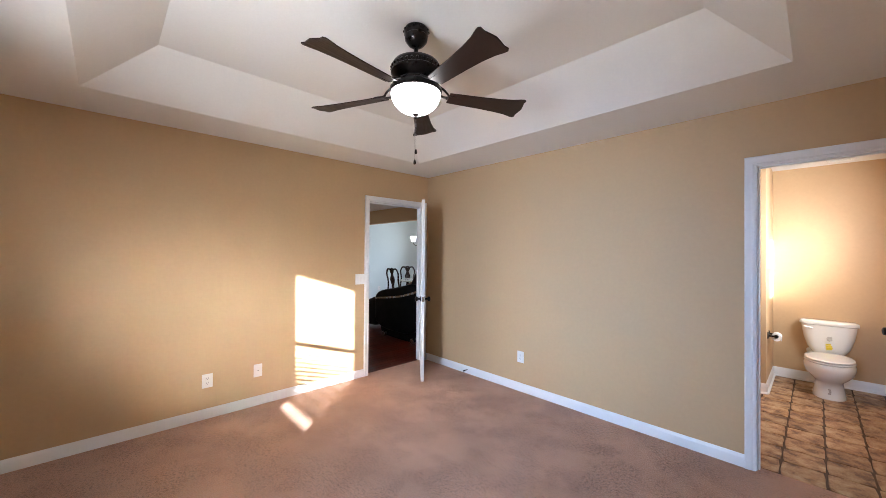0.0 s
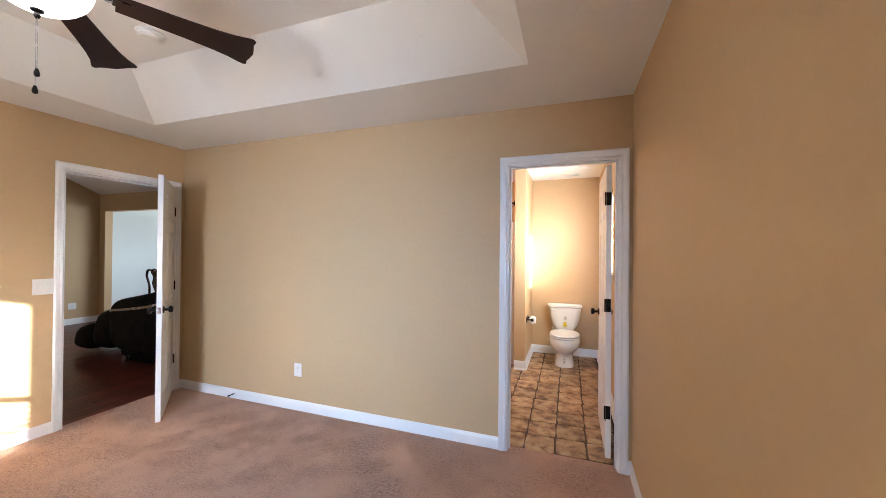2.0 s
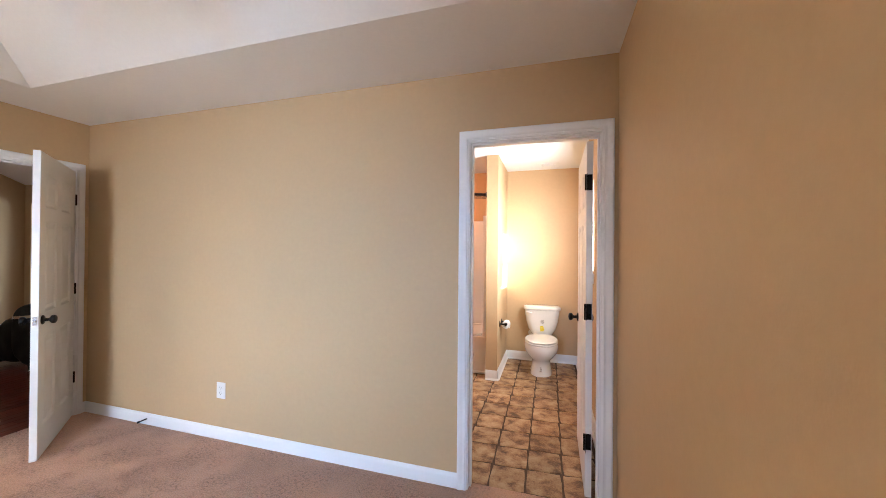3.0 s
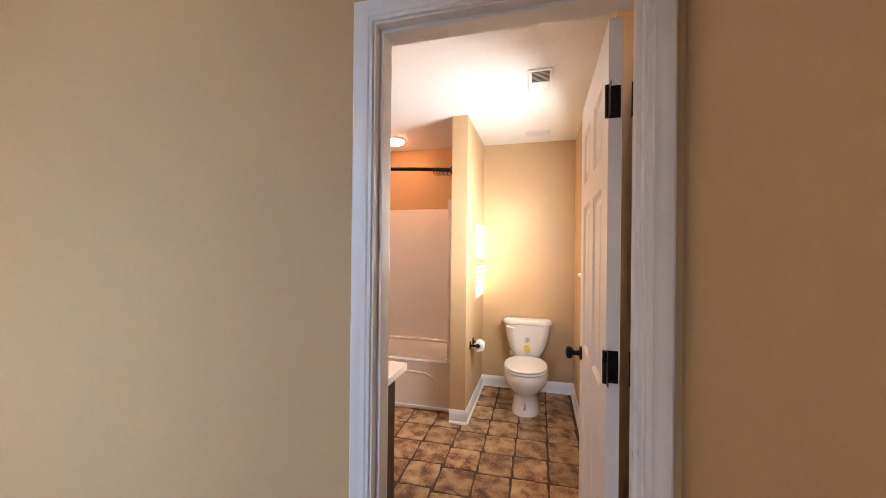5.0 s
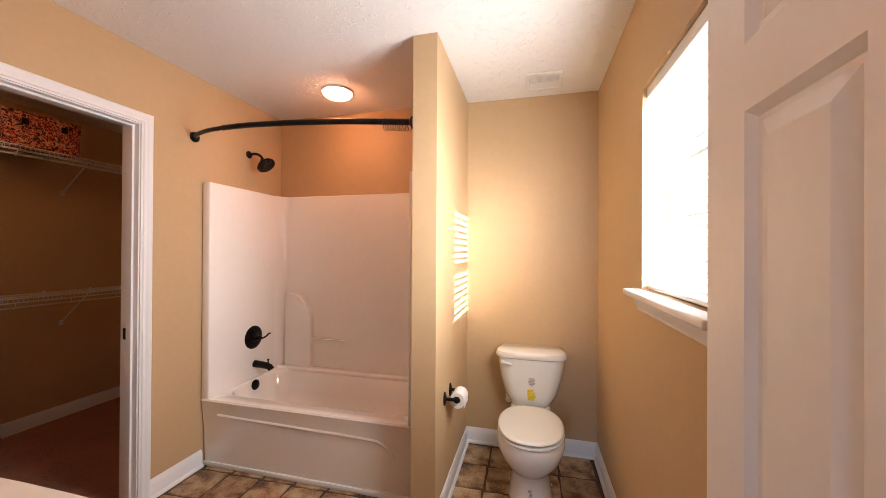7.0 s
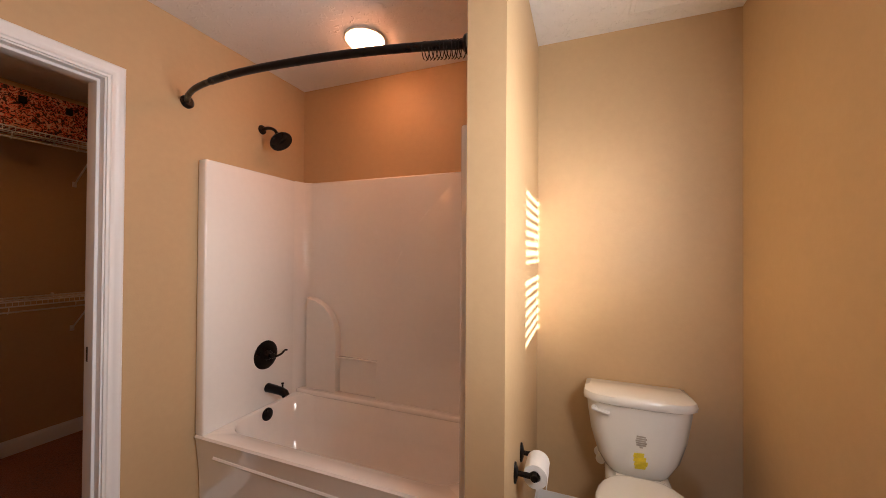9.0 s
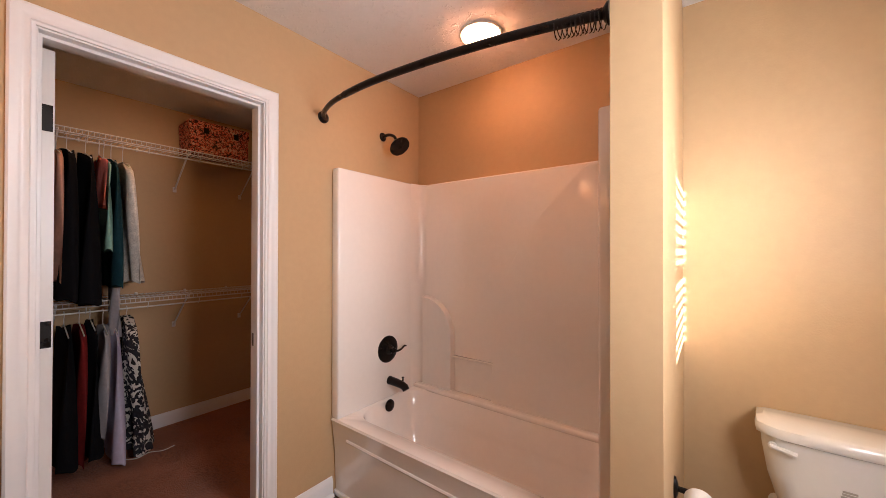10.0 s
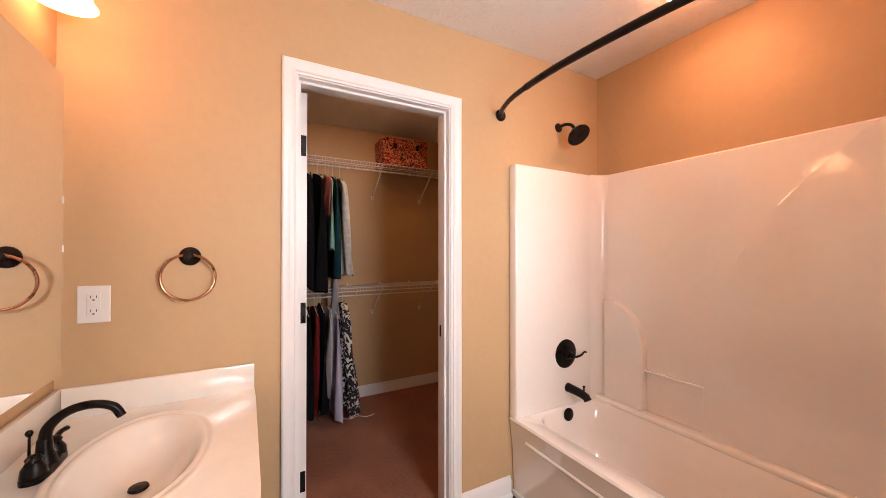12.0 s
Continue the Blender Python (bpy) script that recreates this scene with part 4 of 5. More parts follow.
bathtub()
XP = CLOSET + 0.0625
v = thing("shower_valve", "dark bronze shower valve with a curved lever", "shower valve", pose(XP, 2.312, 0.732, 0, 90, 0))
part("escutcheon", lathe(bmesh.new(), [(0, 0), (0.083, 0), (0.082, 0.004), (0.066, 0.010), (0.045, 0.013), (0, 0.013)], 32), BRONZE, v)
part("hub", lathe(bmesh.new(), [(0, 0.01), (0.030, 0.012), (0.024, 0.032), (0.016, 0.040), (0.018, 0.052), (0.012, 0.060), (0, 0.062)], 20), BRONZE, v)
bm = bmesh.new()
tube(bm, smooth_path([(0.0, 0, 0.048), (0.010, 0.03, 0.050), (0.004, 0.062, 0.056), (-0.012, 0.085, 0.060), (-0.010, 0.10, 0.062)], 5), 0.0075, 10, 0.005)
part("lever", bm, BRONZE, v)
sp = thing("tub_spout", "dark bronze tub spout with a diverter knob", "tub spout", pose(XP, 2.330, 0.534))
bm = bmesh.new()
tube(bm, [(0, 0, 0), (0.004, 0, 0), (0.05, 0, -0.002), (0.10, 0, -0.006), (0.128, 0, -0.014), (0.140, 0, -0.03)], 0.027, 16, 0.021)
part("spout", bm, BRONZE, sp)
part("diverter", lathe(bmesh.new(), [(0, 0.015), (0.005, 0.018), (0.005, 0.034), (0.009, 0.038), (0.007, 0.044), (0, 0.045)], 10, Matrix.Translation((0.112, 0, 0))), BRONZE, sp)
ov = thing("tub_overflow", "dark bronze overflow plate in the tub end", "overflow plate", pose(CLOSET + 0.092, 2.30, 0.395, 0, 84, 0))
part("plate", lathe(bmesh.new(), [(0, 0), (0.036, 0), (0.035, 0.006), (0.028, 0.010), (0, 0.011)], 24), BRONZE, ov)
sh = thing("shower_set", "dark bronze shower head on a bent arm", "shower head", pose(CLOSET, 2.324, 2.067))
part("flange", lathe(bmesh.new(), [(0, 0), (0.028, 0), (0.026, 0.005), (0.014, 0.010), (0, 0.010)], 20, pose(0, 0, 0, 0, 90, 0)), BRONZE, sh)
bm = bmesh.new()
tube(bm, smooth_path([(0, 0, 0), (0.05, 0, 0.004), (0.095, 0, -0.012), (0.125, 0, -0.045)], 6), 0.0095, 12)
part("arm", bm, BRONZE, sh)
part("head", lathe(bmesh.new(), [(0, 0.05), (0.014, 0.05), (0.016, 0.035), (0.024, 0.022), (0.060, 0.006), (0.066, -0.004), (0.064, -0.012), (0, -0.014)], 28, pose(0.145, 0, -0.082, 0, -42, 0)), BRONZE, sh)
rod = thing("curtain_rod", "curved dark bronze shower curtain rod, empty but for its rings", "curtain rod", pose(0, 0, 0))
bm = bmesh.new()
line = smooth_path([(CLOSET, 1.887, 2.061), (1.78, 1.830, 2.058), (1.94, 1.778, 2.053), (2.20, 1.747, 2.045), (2.48, 1.748, 2.036), (2.74, 1.765, 2.027), (2.95, 1.792, 2.019), (3.124, 1.825, 2.012)], 6)
tube(bm, line, 0.0125, 12)
part("rod", bm, BRONZE, rod)
bm = bmesh.new()
tube(bm, line[14:], 0.0150, 12)
part("outer_sleeve", bm, BRONZE, rod)
for px, py, pz, turn in ((CLOSET, 1.887, 2.061, 90), (3.125, 1.825, 2.012, -90)):
    part("flange", lathe(bmesh.new(), [(0, 0), (0.032, 0), (0.031, 0.008), (0.020, 0.018), (0, 0.018)], 20, pose(px, py, pz, 0, turn, 0)), BRONZE, rod)
for i in range(11):
    ring = thing("curtain_ring", "dark bronze shower curtain ring hanging on the rod", "curtain ring", pose(2.985 + 0.012 * i, 1.798 + 0.0019 * i, 2.011 - 0.0005 * i, random.uniform(-4, 4), 0, 55 + random.uniform(-22, 22)), "curtain rings")
    bm = bmesh.new()
    tube(bm, [(0.017 * math.cos(a), 0, 0.002 + 0.020 * math.sin(a) - 0.0 + (0 if math.sin(a) > 0 else 0.022 * math.sin(a))) for a in np.linspace(-1.4, 4.5, 22)], 0.0016, 6)
    part("wire", bm, BRONZE, ring)


# ---- toilet ----
def oval(cx, cy, rx, ry, z, n=28, p=2.4, back=None):
    out = []
    for k in range(n):
        a = 2 * math.pi * k / n
        c, s = math.cos(a), math.sin(a)
        x, y = cx + rx * math.copysign(abs(c) ** (2 / p), c), cy + ry * math.copysign(abs(s) ** (2 / p), s)
        out.append(Vector((x, min(y, back) if back is not None else y, z)))
    return out


def toilet():
    """Local y points away from the wall's back: the bowl faces -y, its middle line at x = 0; the wall is at y = 0."""
    t = thing("toilet", "white two-piece toilet with its lid closed and stickers on it", "toilet", pose(3.700, FAR, 0))
    bm = bmesh.new()
    loft(bm, [oval(0, -0.40, 0.121, 0.214, 0, p=2.6), oval(0, -0.40, 0.120, 0.213, 0.0150, p=2.6), oval(0, -0.40, 0.112, 0.202, 0.0643, p=2.5), oval(0, -0.40, 0.102, 0.190, 0.1300, p=2.4),
              oval(0, -0.405, 0.101, 0.189, 0.1560, p=2.3), oval(0, -0.41, 0.116, 0.200, 0.1720, p=2.2), oval(0, -0.42, 0.144, 0.220, 0.2000, p=2.1), oval(0, -0.432, 0.172, 0.236, 0.2405, p=2.1), oval(0, -0.437, 0.187, 0.244, 0.2900, p=2.1), oval(0, -0.44, 0.188, 0.243, 0.3300, p=2.1), oval(0, -0.44, 0.176, 0.236, 0.3507, p=2.1)])
    box(bm, (-0.13, -0.28, 0.27), (0.13, -0.03, 0.368), 0.03, 3)
    part("bowl", bm, PORCELAIN, t, smooth=60)
    bm = bmesh.new()
    loft(bm, [oval(0, -0.445, 0.165, 0.222, 0.3498, p=2.2, back=-0.240), oval(0, -0.445, 0.180, 0.236, 0.3553, p=2.2, back=-0.232), oval(0, -0.445, 0.185, 0.241, 0.3599, p=2.2, back=-0.230), oval(0, -0.445, 0.184, 0.240, 0.3663, p=2.2, back=-0.231), oval(0, -0.445, 0.176, 0.232, 0.3709, p=2.2, back=-0.235), oval(0, -0.445, 0.150, 0.206, 0.3713, p=2.2, back=-0.244)])
    part("seat", bm, PORCELAIN, t, smooth=45)
    bm = bmesh.new()
    loft(bm, [oval(0, -0.445, 0.158, 0.214, 0.3778, p=2.2, back=-0.236), oval(0, -0.445, 0.178, 0.234, 0.3791, p=2.2, back=-0.228), oval(0, -0.445, 0.183, 0.239, 0.3837, p=2.2, back=-0.225), oval(0, -0.445, 0.182, 0.238, 0.3892, p=2.2, back=-0.226), oval(0, -0.445, 0.176, 0.232, 0.3934, p=2.2, back=-0.228), oval(0, -0.445, 0.168, 0.224, 0.3947, p=2.2, back=-0.230), oval(0, -0.445, 0.155, 0.210, 0.3953, p=2.2, back=-0.234), oval(0, -0.445, 0.145, 0.200, 0.3953, p=2.2, back=-0.238)])
    part("lid", bm, PORCELAIN, t, smooth=45)
    for s in (-1, 1):
        part("hinge_cap", boxed((s * 0.075 - 0.02, -0.235, 0.366), (s * 0.075 + 0.02, -0.205, 0.386), 0.006, 2), PORCELAIN, t)
        part("bolt_cap", lathe(bmesh.new(), [(0.014, 0), (0.014, 0.006), (0.009, 0.012), (0, 0.013)], 12, Matrix.Translation((s * 0.112, -0.36, 0.0))), PORCELAIN, t)
    bm = bmesh.new()

    def tank(hw, y0, y1, z):
        pts = []
        for k in range(17):
            u = -1 + 2 * k / 16
            pts.append(Vector((hw * u, y0 - 0.020 * (1 - u * u) + 0.036 * (max(0, abs(u) - 0.7) / 0.3) ** 2, z)))
        return pts + [Vector((hw * 0.99, (y0 + y1) / 2, z)), Vector((hw * 0.95, y1, z)), Vector((-hw * 0.95, y1, z)), Vector((-hw * 0.99, (y0 + y1) / 2, z))]
    loft(bm, [tank(0.11, -0.165, -0.05, 0.3660), tank(0.128, -0.175, -0.03, 0.3818), tank(0.160, -0.185, -0.022, 0.4412), tank(0.188, -0.190, -0.018, 0.5401), tank(0.203, -0.193, -0.016, 0.6390), tank(0.206, -0.194, -0.016, 0.6785)])
    part("tank", bm, PORCELAIN, t, smooth=50)
    bm = bmesh.new()
    loft(bm, [tank(0.208, -0.196, -0.014, 0.6765), tank(0.219, -0.206, -0.010, 0.6825), tank(0.222, -0.209, -0.010, 0.7003), tank(0.217, -0.204, -0.013, 0.7161), tank(0.195, -0.185, -0.025, 0.7240)])
    part("tank_lid", bm, PORCELAIN, t, smooth=50)
    bm = bmesh.new()
    lathe(bm, [(0, 0), (0.013, 0.0), (0.012, 0.008), (0, 0.010)], 14, pose(-0.178, -0.196, 0.650, 90))
    tube(bm, [(-0.185, -0.208, 0.650), (-0.15, -0.214, 0.647), (-0.118, -0.213, 0.639)], 0.0075, 8, 0.010)
    part("flush_lever", bm, PLASTIC, t, "white flush lever")
    # stickers
    bm = bmesh.new()
    y = -0.2125
    for z0, w0, o in ((0.557, 0.034, 0.0), (0.548, 0.040, 0.002), (0.539, 0.038, -0.002), (0.530, 0.042, 0.001), (0.521, 0.036, 0.0), (0.512, 0.012, 0.0)):
        box(bm, (0.006 + o - w0 / 2, y, z0), (0.006 + o + w0 / 2, y + 0.008, z0 + 0.006))
    part("printed_mark", bm, GREYPRINT, t, "small grey printed mark", None)
    bm = bmesh.new()
    for z0, w0, o in ((0.470, 0.040, -0.004), (0.452, 0.046, 0.0), (0.434, 0.050, 0.004), (0.421, 0.040, 0.002)):
        extrude_outline(bm, [Vector((o - w0 / 2, y + 0.002, z0)), Vector((o + w0 / 2, y + 0.002, z0 + 0.003)), Vector((o + w0 / 2 + 0.003, y + 0.002, z0 + 0.020)), Vector((o - w0 / 2 + 0.004, y + 0.002, z0 + 0.016))], (0, 0.02, 0))
    part("yellow_sticker", bm, YELLOW, t, "torn yellow sticker", None)
    bm = boxed((-0.012, -0.609, 0.055), (0.010, -0.580, 0.070))
    box(bm, (-0.006, -0.605, 0.074), (0.012, -0.578, 0.088))
    box(bm, (-0.010, -0.601, 0.093), (0.008, -0.576, 0.104))
    part("printed_mark", bm, GREYPRINT, t, "small grey printed mark", None)
    return t


toilet()
sv = thing("supply_valve", "white water supply valve behind the toilet", "water valve", pose(3.555, FAR, 0.36))
bm = bmesh.new()
lathe(bm, [(0, 0), (0.026, 0), (0.026, 0.006), (0.010, 0.012), (0.010, 0.06), (0, 0.06)], 16, pose(0, 0, 0, 90))
part("stem", bm, PLASTIC, sv)
part("knob", lathe(bmesh.new(), [(0, 0), (0.020, 0.001), (0.022, 0.012), (0.018, 0.022), (0, 0.024)], 14, pose(0, -0.06, 0, 90)), PLASTIC, sv)
tp = thing("toilet_paper_holder", "dark bronze two-post toilet paper holder", "paper holder", pose(3.25, 0, 0))
for yy, zz in ((1.992, 0.566), (2.128, 0.580)):
    bm = bmesh.new()
    loft(bm, [oval(0, 0, 0.022, 0.038, 0.0, 20, 2), oval(0, 0, 0.021, 0.036, 0.006, 20, 2), oval(0, 0, 0.010, 0.016, 0.012, 20, 2)])
    bmesh.ops.transform(bm, matrix=pose(0, yy, 0.573, 90, 0, 90), verts=bm.verts)
    part("rosette", bm, BRONZE, tp)
    bm = bmesh.new()
    tube(bm, [(0.008, yy, 0.573), (0.03, yy, 0.573), (0.06, yy, 0.573)], 0.0085, 10, 0.010)
    lathe(bm, [(0, -0.017), (0.012, -0.014), (0.019, 0), (0.012, 0.014), (0, 0.017)], 14, pose(0.068, yy, 0.573, 90))
    part("post", bm, BRONZE, tp)
bm = bmesh.new()
tube(bm, [(0.068, 1.995, 0.573), (0.068, 2.125, 0.573)], 0.007, 10)
part("spindle", bm, BRONZE, tp)
roll = thing("toilet_roll", "half used white toilet paper roll", "toilet paper", pose(3.318, 2.06, 0.562, 90))
part("paper", lathe(bmesh.new(), [(0.019, -0.052), (0.041, -0.052), (0.041, 0.052), (0.019, 0.052), (0.019, -0.052)], 28), PAPER, roll)
bm = boxed((0.036, -0.035, -0.052), (0.0385, 0.004, 0.052))
part("loose_sheet", bm, PAPER, roll, smooth=None)


# ---- vanity ----
ZC = 0.81
van = thing("vanity_cabinet", "dark espresso wood double vanity cabinet", "vanity cabinet", pose(CLOSET, T, 0))
bm = boxed((0.004, 0.06, 0.09), (1.455, 0.545, 0.11), 0.002, 1)
for a, b in ((0.004, 0.022), (0.722, 0.740), (1.437, 1.455)):
    box(bm, (a, 0.06, 0.11), (b, 0.545, ZC - 0.032), 0.001, 1)
box(bm, (0.022, 0.527, 0.11), (0.722, 0.545, ZC - 0.032))
box(bm, (0.740, 0.527, 0.11), (1.437, 0.545, ZC - 0.032))
part("body", bm, ESPRESSO, van, smooth=None)
part("toe_kick", boxed((0.01, 0.06, 0.0), (1.44, 0.48, 0.09)), ESPRESSO, van, smooth=None)
for i in range(4):
    x0 = 0.02 + i * 0.36
    dr = part("cabinet_door", boxed((x0, 0.545, 0.12), (x0 + 0.345, 0.563, ZC - 0.05), 0.003, 1), ESPRESSO, van, smooth=None)
    kx = x0 + (0.31 if i % 2 == 0 else 0.035)
    part("knob", lathe(bmesh.new(), [(0, 0), (0.006, 0.001), (0.006, 0.012), (0.014, 0.018), (0.012, 0.026), (0, 0.028)], 14, pose(kx, 0.563, ZC - 0.10, -90)), BRONZE, dr)


def vanity_top():
    vt = thing("vanity_countertop", "cream cultured marble top with two oval basins", "vanity top", pose(0, 0, 0))
    x0, x1, y0, y1 = CLOSET + 0.003, 3.176, VW + 0.003, 0.715
    bm = bmesh.new()
    n = 32

    def ring(cx, cy, rx, ry, z):
        return [Vector((cx + rx * math.cos(2 * math.pi * k / n), cy + ry * math.sin(2 * math.pi * k / n), z)) for k in range(n)]

    def frame_ring(cx, xa, xb, z):
        out = []
        for k in range(n):
            a = 2 * math.pi * k / n
            c, s = math.cos(a), math.sin(a)
            reach = min(((xb - cx) if c > 0 else (cx - xa)) / max(abs(c), 1e-6), ((y1 - 0.444) if s > 0 else (0.447 - y0)) / max(abs(s), 1e-6))
            out.append(Vector((cx + reach * c, 0.447 + reach * s, z)))
        for corner in ((xb, y1), (xa, y1), (xa, y0), (xb, y0)):
            k = min(range(n), key=lambda i: (out[i].x - corner[0]) ** 2 + (out[i].y - corner[1]) ** 2)
            out[k] = Vector((*corner, z))
        return out
    xm = (x0 + x1) / 2
    for cx, xa, xb in ((x0 + 0.372, x0, xm), (x1 - 0.372, xm, x1)):
        rings = [frame_ring(cx, xa, xb, ZC - 0.032), frame_ring(cx, xa, xb, ZC)]
        rings += [ring(cx, 0.452, rx, ry, ZC + dz) for rx, ry, dz in ((0.288, 0.165, 0.0), (0.283, 0.162, 0.0018), (0.276, 0.158, 0.0034), (0.266, 0.152, 0.0032), (0.258, 0.147, 0.0010), (0.251, 0.143, 0.0008), (0.245, 0.140, 0.0020), (0.238, 0.136, 0.0014), (0.228, 0.130, -0.003), (0.214, 0.122, -0.014), (0.194, 0.110, -0.030), (0.164, 0.094, -0.050), (0.12, 0.072, -0.068), (0.06, 0.040, -0.080), (0.02, 0.02, -0.083))]
        loft(bm, rings, caps=False)
    part("top", bm, MARBLE, vt, smooth=60)
    part("backsplash", boxed((x0, y0, ZC - 0.001), (x1, y0 + 0.018, ZC + 0.094), 0.004, 2), MARBLE, vt)
    part("side_splash", boxed((x0, y0 + 0.018, ZC - 0.001), (x0 + 0.018, y1, ZC + 0.094), 0.004, 2), MARBLE, vt)
    for cx in (x0 + 0.372, x1 - 0.372):
        part("drain", lathe(bmesh.new(), [(0, ZC - 0.087), (0.022, ZC - 0.085), (0.020, ZC - 0.080), (0, ZC - 0.078)], 16, Matrix.Translation((cx, 0.452, 0.004))), BRONZE, vt)
    return vt


vanity_top()


def faucet(cx):
    f = thing("basin_faucet", "dark bronze high-arc basin faucet with a lift rod", "faucet", pose(cx, 0.272, ZC) @ Matrix.Diagonal((0.9, 0.98, 0.9, 1.0)), "basin faucets")
    bm = bmesh.new()
    loft(bm, [oval(0, 0, 0.080, 0.028, 0.0, 24, 3), oval(0, 0, 0.080, 0.028, 0.010, 24, 3), oval(0, 0, 0.070, 0.022, 0.018, 24, 3)])
    part("base_plate", bm, BRONZE, f)
    bm = bmesh.new()
    lathe(bm, [(0, 0.012), (0.026, 0.014), (0.022, 0.03), (0.016, 0.05), (0.014, 0.08), (0, 0.08)], 18)
    tube(bm, smooth_path([(0, 0, 0.06), (0, 0.006, 0.108), (0, 0.040, 0.143), (0, 0.085, 0.152), (0, 0.124, 0.138), (0, 0.142, 0.108)], 6), 0.0125, 12, 0.0105)
    part("spout", bm, BRONZE, f)
    for s in (-1, 1):
        bm = bmesh.new()
        lathe(bm, [(0, 0.014), (0.024, 0.016), (0.022, 0.034), (0.014, 0.048), (0.016, 0.056), (0.010, 0.064), (0, 0.066)], 16, Matrix.Translation((s * 0.052, 0, 0)))
        tube(bm, [(s * 0.052, 0, 0.056), (s * 0.080, 0.004, 0.064), (s * 0.104, 0.008, 0.062)], 0.006, 8, 0.0075)
        part("handle", bm, BRONZE, f)
    bm = bmesh.new()
    tube(bm, [(0, -0.026, 0.01), (0, -0.026, 0.095)], 0.0028, 8)
    lathe(bm, [(0, 0), (0.006, 0.001), (0.008, 0.008), (0.005, 0.015), (0, 0.016)], 10, Matrix.Translation((0, -0.026, 0.094)))
    part("lift_rod", bm, BRONZE, f)
    return f


faucet(2.02)
faucet(2.791)
mir = thing("mirror_cabinet", "wall cabinet with mirrored doors above the vanity", "mirror cabinet", pose(1.993, VW, 1.022))
part("body", boxed((0.004, 0.0, 0.003), (0.876, 0.112, 0.737), 0.002, 1), TRIM, mir, smooth=None)
for x0 in (0.0, 0.441):
    part("mirror_door", boxed((x0, 0.114, 0.0), (x0 + 0.439, 0.120, 0.74), 0.0015, 1), MIRROR, mir, "mirrored cabinet door", None)
for zz in (0.30, 0.42):
    part("door_clip", boxed((-0.004, 0.108, zz), (0.004, 0.121, zz + 0.02), 0.002, 1), PLASTIC, mir, smooth=None)
vl = thing("vanity_light", "vanity light bar with lit bell glass shades", "wall light", pose(0, 0, 0))
part("backplate", boxed((1.76, VW, 2.11), (3.06, VW + 0.022, 2.21), 0.006, 2), BRONZE, vl)
for cx in (1.84, 2.21, 2.58, 2.95):
    bm = bmesh.new()
    tube(bm, smooth_path([(cx, VW + 0.02, 2.18), (cx, 0.21, 2.195), (cx, 0.234, 2.18), (cx, 0.238, 2.145)], 5), 0.007, 8)
    part("arm", bm, BRONZE, vl)
    bm = bmesh.new()
    lathe(bm, [(0.018, 2.125), (0.030, 2.115), (0.040, 2.085), (0.050, 2.045), (0.066, 2.008), (0.074, 1.998), (0.070, 1.998), (0.060, 2.010), (0.040, 2.06), (0.028, 2.10), (0.0, 2.112)], 24, Matrix.Translation((cx, 0.238, 0.025)))
    part("shade", bm, VANITY_GLASS, vl, "glowing bell glass shade", 60)
ring = thing("towel_ring", "copper towel ring on a dark bronze post", "towel ring", pose(CLOSET, 0.513, 1.308))
part("rosette", lathe(bmesh.new(), [(0, 0), (0.033, 0), (0.032, 0.006), (0.020, 0.014), (0.012, 0.018), (0.012, 0.036), (0.016, 0.044), (0.010, 0.052), (0, 0.053)], 24, pose(0, 0, 0, 0, 90, 0)), BRONZE, ring)
bm = bmesh.new()
tube(bm, [(0.040, 0.078 * math.sin(a), -0.072 + 0.078 * math.cos(a)) for a in np.linspace(0, 2 * math.pi, 49)], 0.0045, 10)
part("ring", bm, COPPER, ring)


# ---- ceiling fittings in bathroom and closet ----
def flush_light(name, x, y, z, r, glass, label):
    o = thing(name, label, "ceiling light", pose(x, y, z))
    part("trim_ring", lathe(bmesh.new(), [(0, 0), (r, 0), (r, -0.010), (r * 0.97, -0.013), (r * 0.92, -0.013), (r * 0.92, -0.004), (0, -0.004)], 36), PLASTIC, o)
    part("lens", lathe(bmesh.new(), [(0, -0.006)] + [(r * 0.92 * math.cos(a), -0.010 - 0.042 * math.sin(a)) for a in np.linspace(0, math.pi / 2, 8)], 36), glass, o, "glowing round lens", 60)
    return o


flush_light("ceiling_light", 2.426, 2.283, H, 0.105, TUB_GLASS, "round lit ceiling light above the bathtub")
flush_light("ceiling_light", 0.79, 1.46, H, 0.085, CLOSET_GLASS, "small round dim ceiling light in the closet")


def grille(name, x0, x1, y0, y1, label, n, ang, solid):
    o = thing(name, label, "ceiling vent", pose(0, 0, 0))
    w = 0.022
    for a, b in (((x0, y0), (x1, y0 + w)), ((x0, y1 - w), (x1, y1)), ((x0, y0 + w), (x0 + w, y1 - w)), ((x1 - w, y0 + w), (x1, y1 - w))):
        part("frame", boxed((*a, H - 0.009), (*b, H - 0.0005), 0.003, 1), PLASTIC, o, smooth=None)
    # grey sheet stands in for the shaded hollow behind the slats
    part("backing", boxed((x0 + w, y0 + w, H - 0.0025), (x1 - w, y1 - w, H - 0.001)), VENT if not solid else PLASTIC, o, smooth=None)
    for i in range(n):
        yy = y0 + w + (y1 - y0 - 2 * w) * (i + 0.5) / n
        hw = (y1 - y0 - 2 * w) / n * 0.42
        bm = boxed((x0 + w, -hw, -0.0008), (x1 - w, hw, 0.0008))
        part("slat", bm, PLASTIC, o, smooth=None, m=Matrix.Translation((0, yy, H - 0.006)) @ Matrix.Rotation(radians(ang if i < n * 0.55 else -ang * 0.3), 4, "X"))
    return o


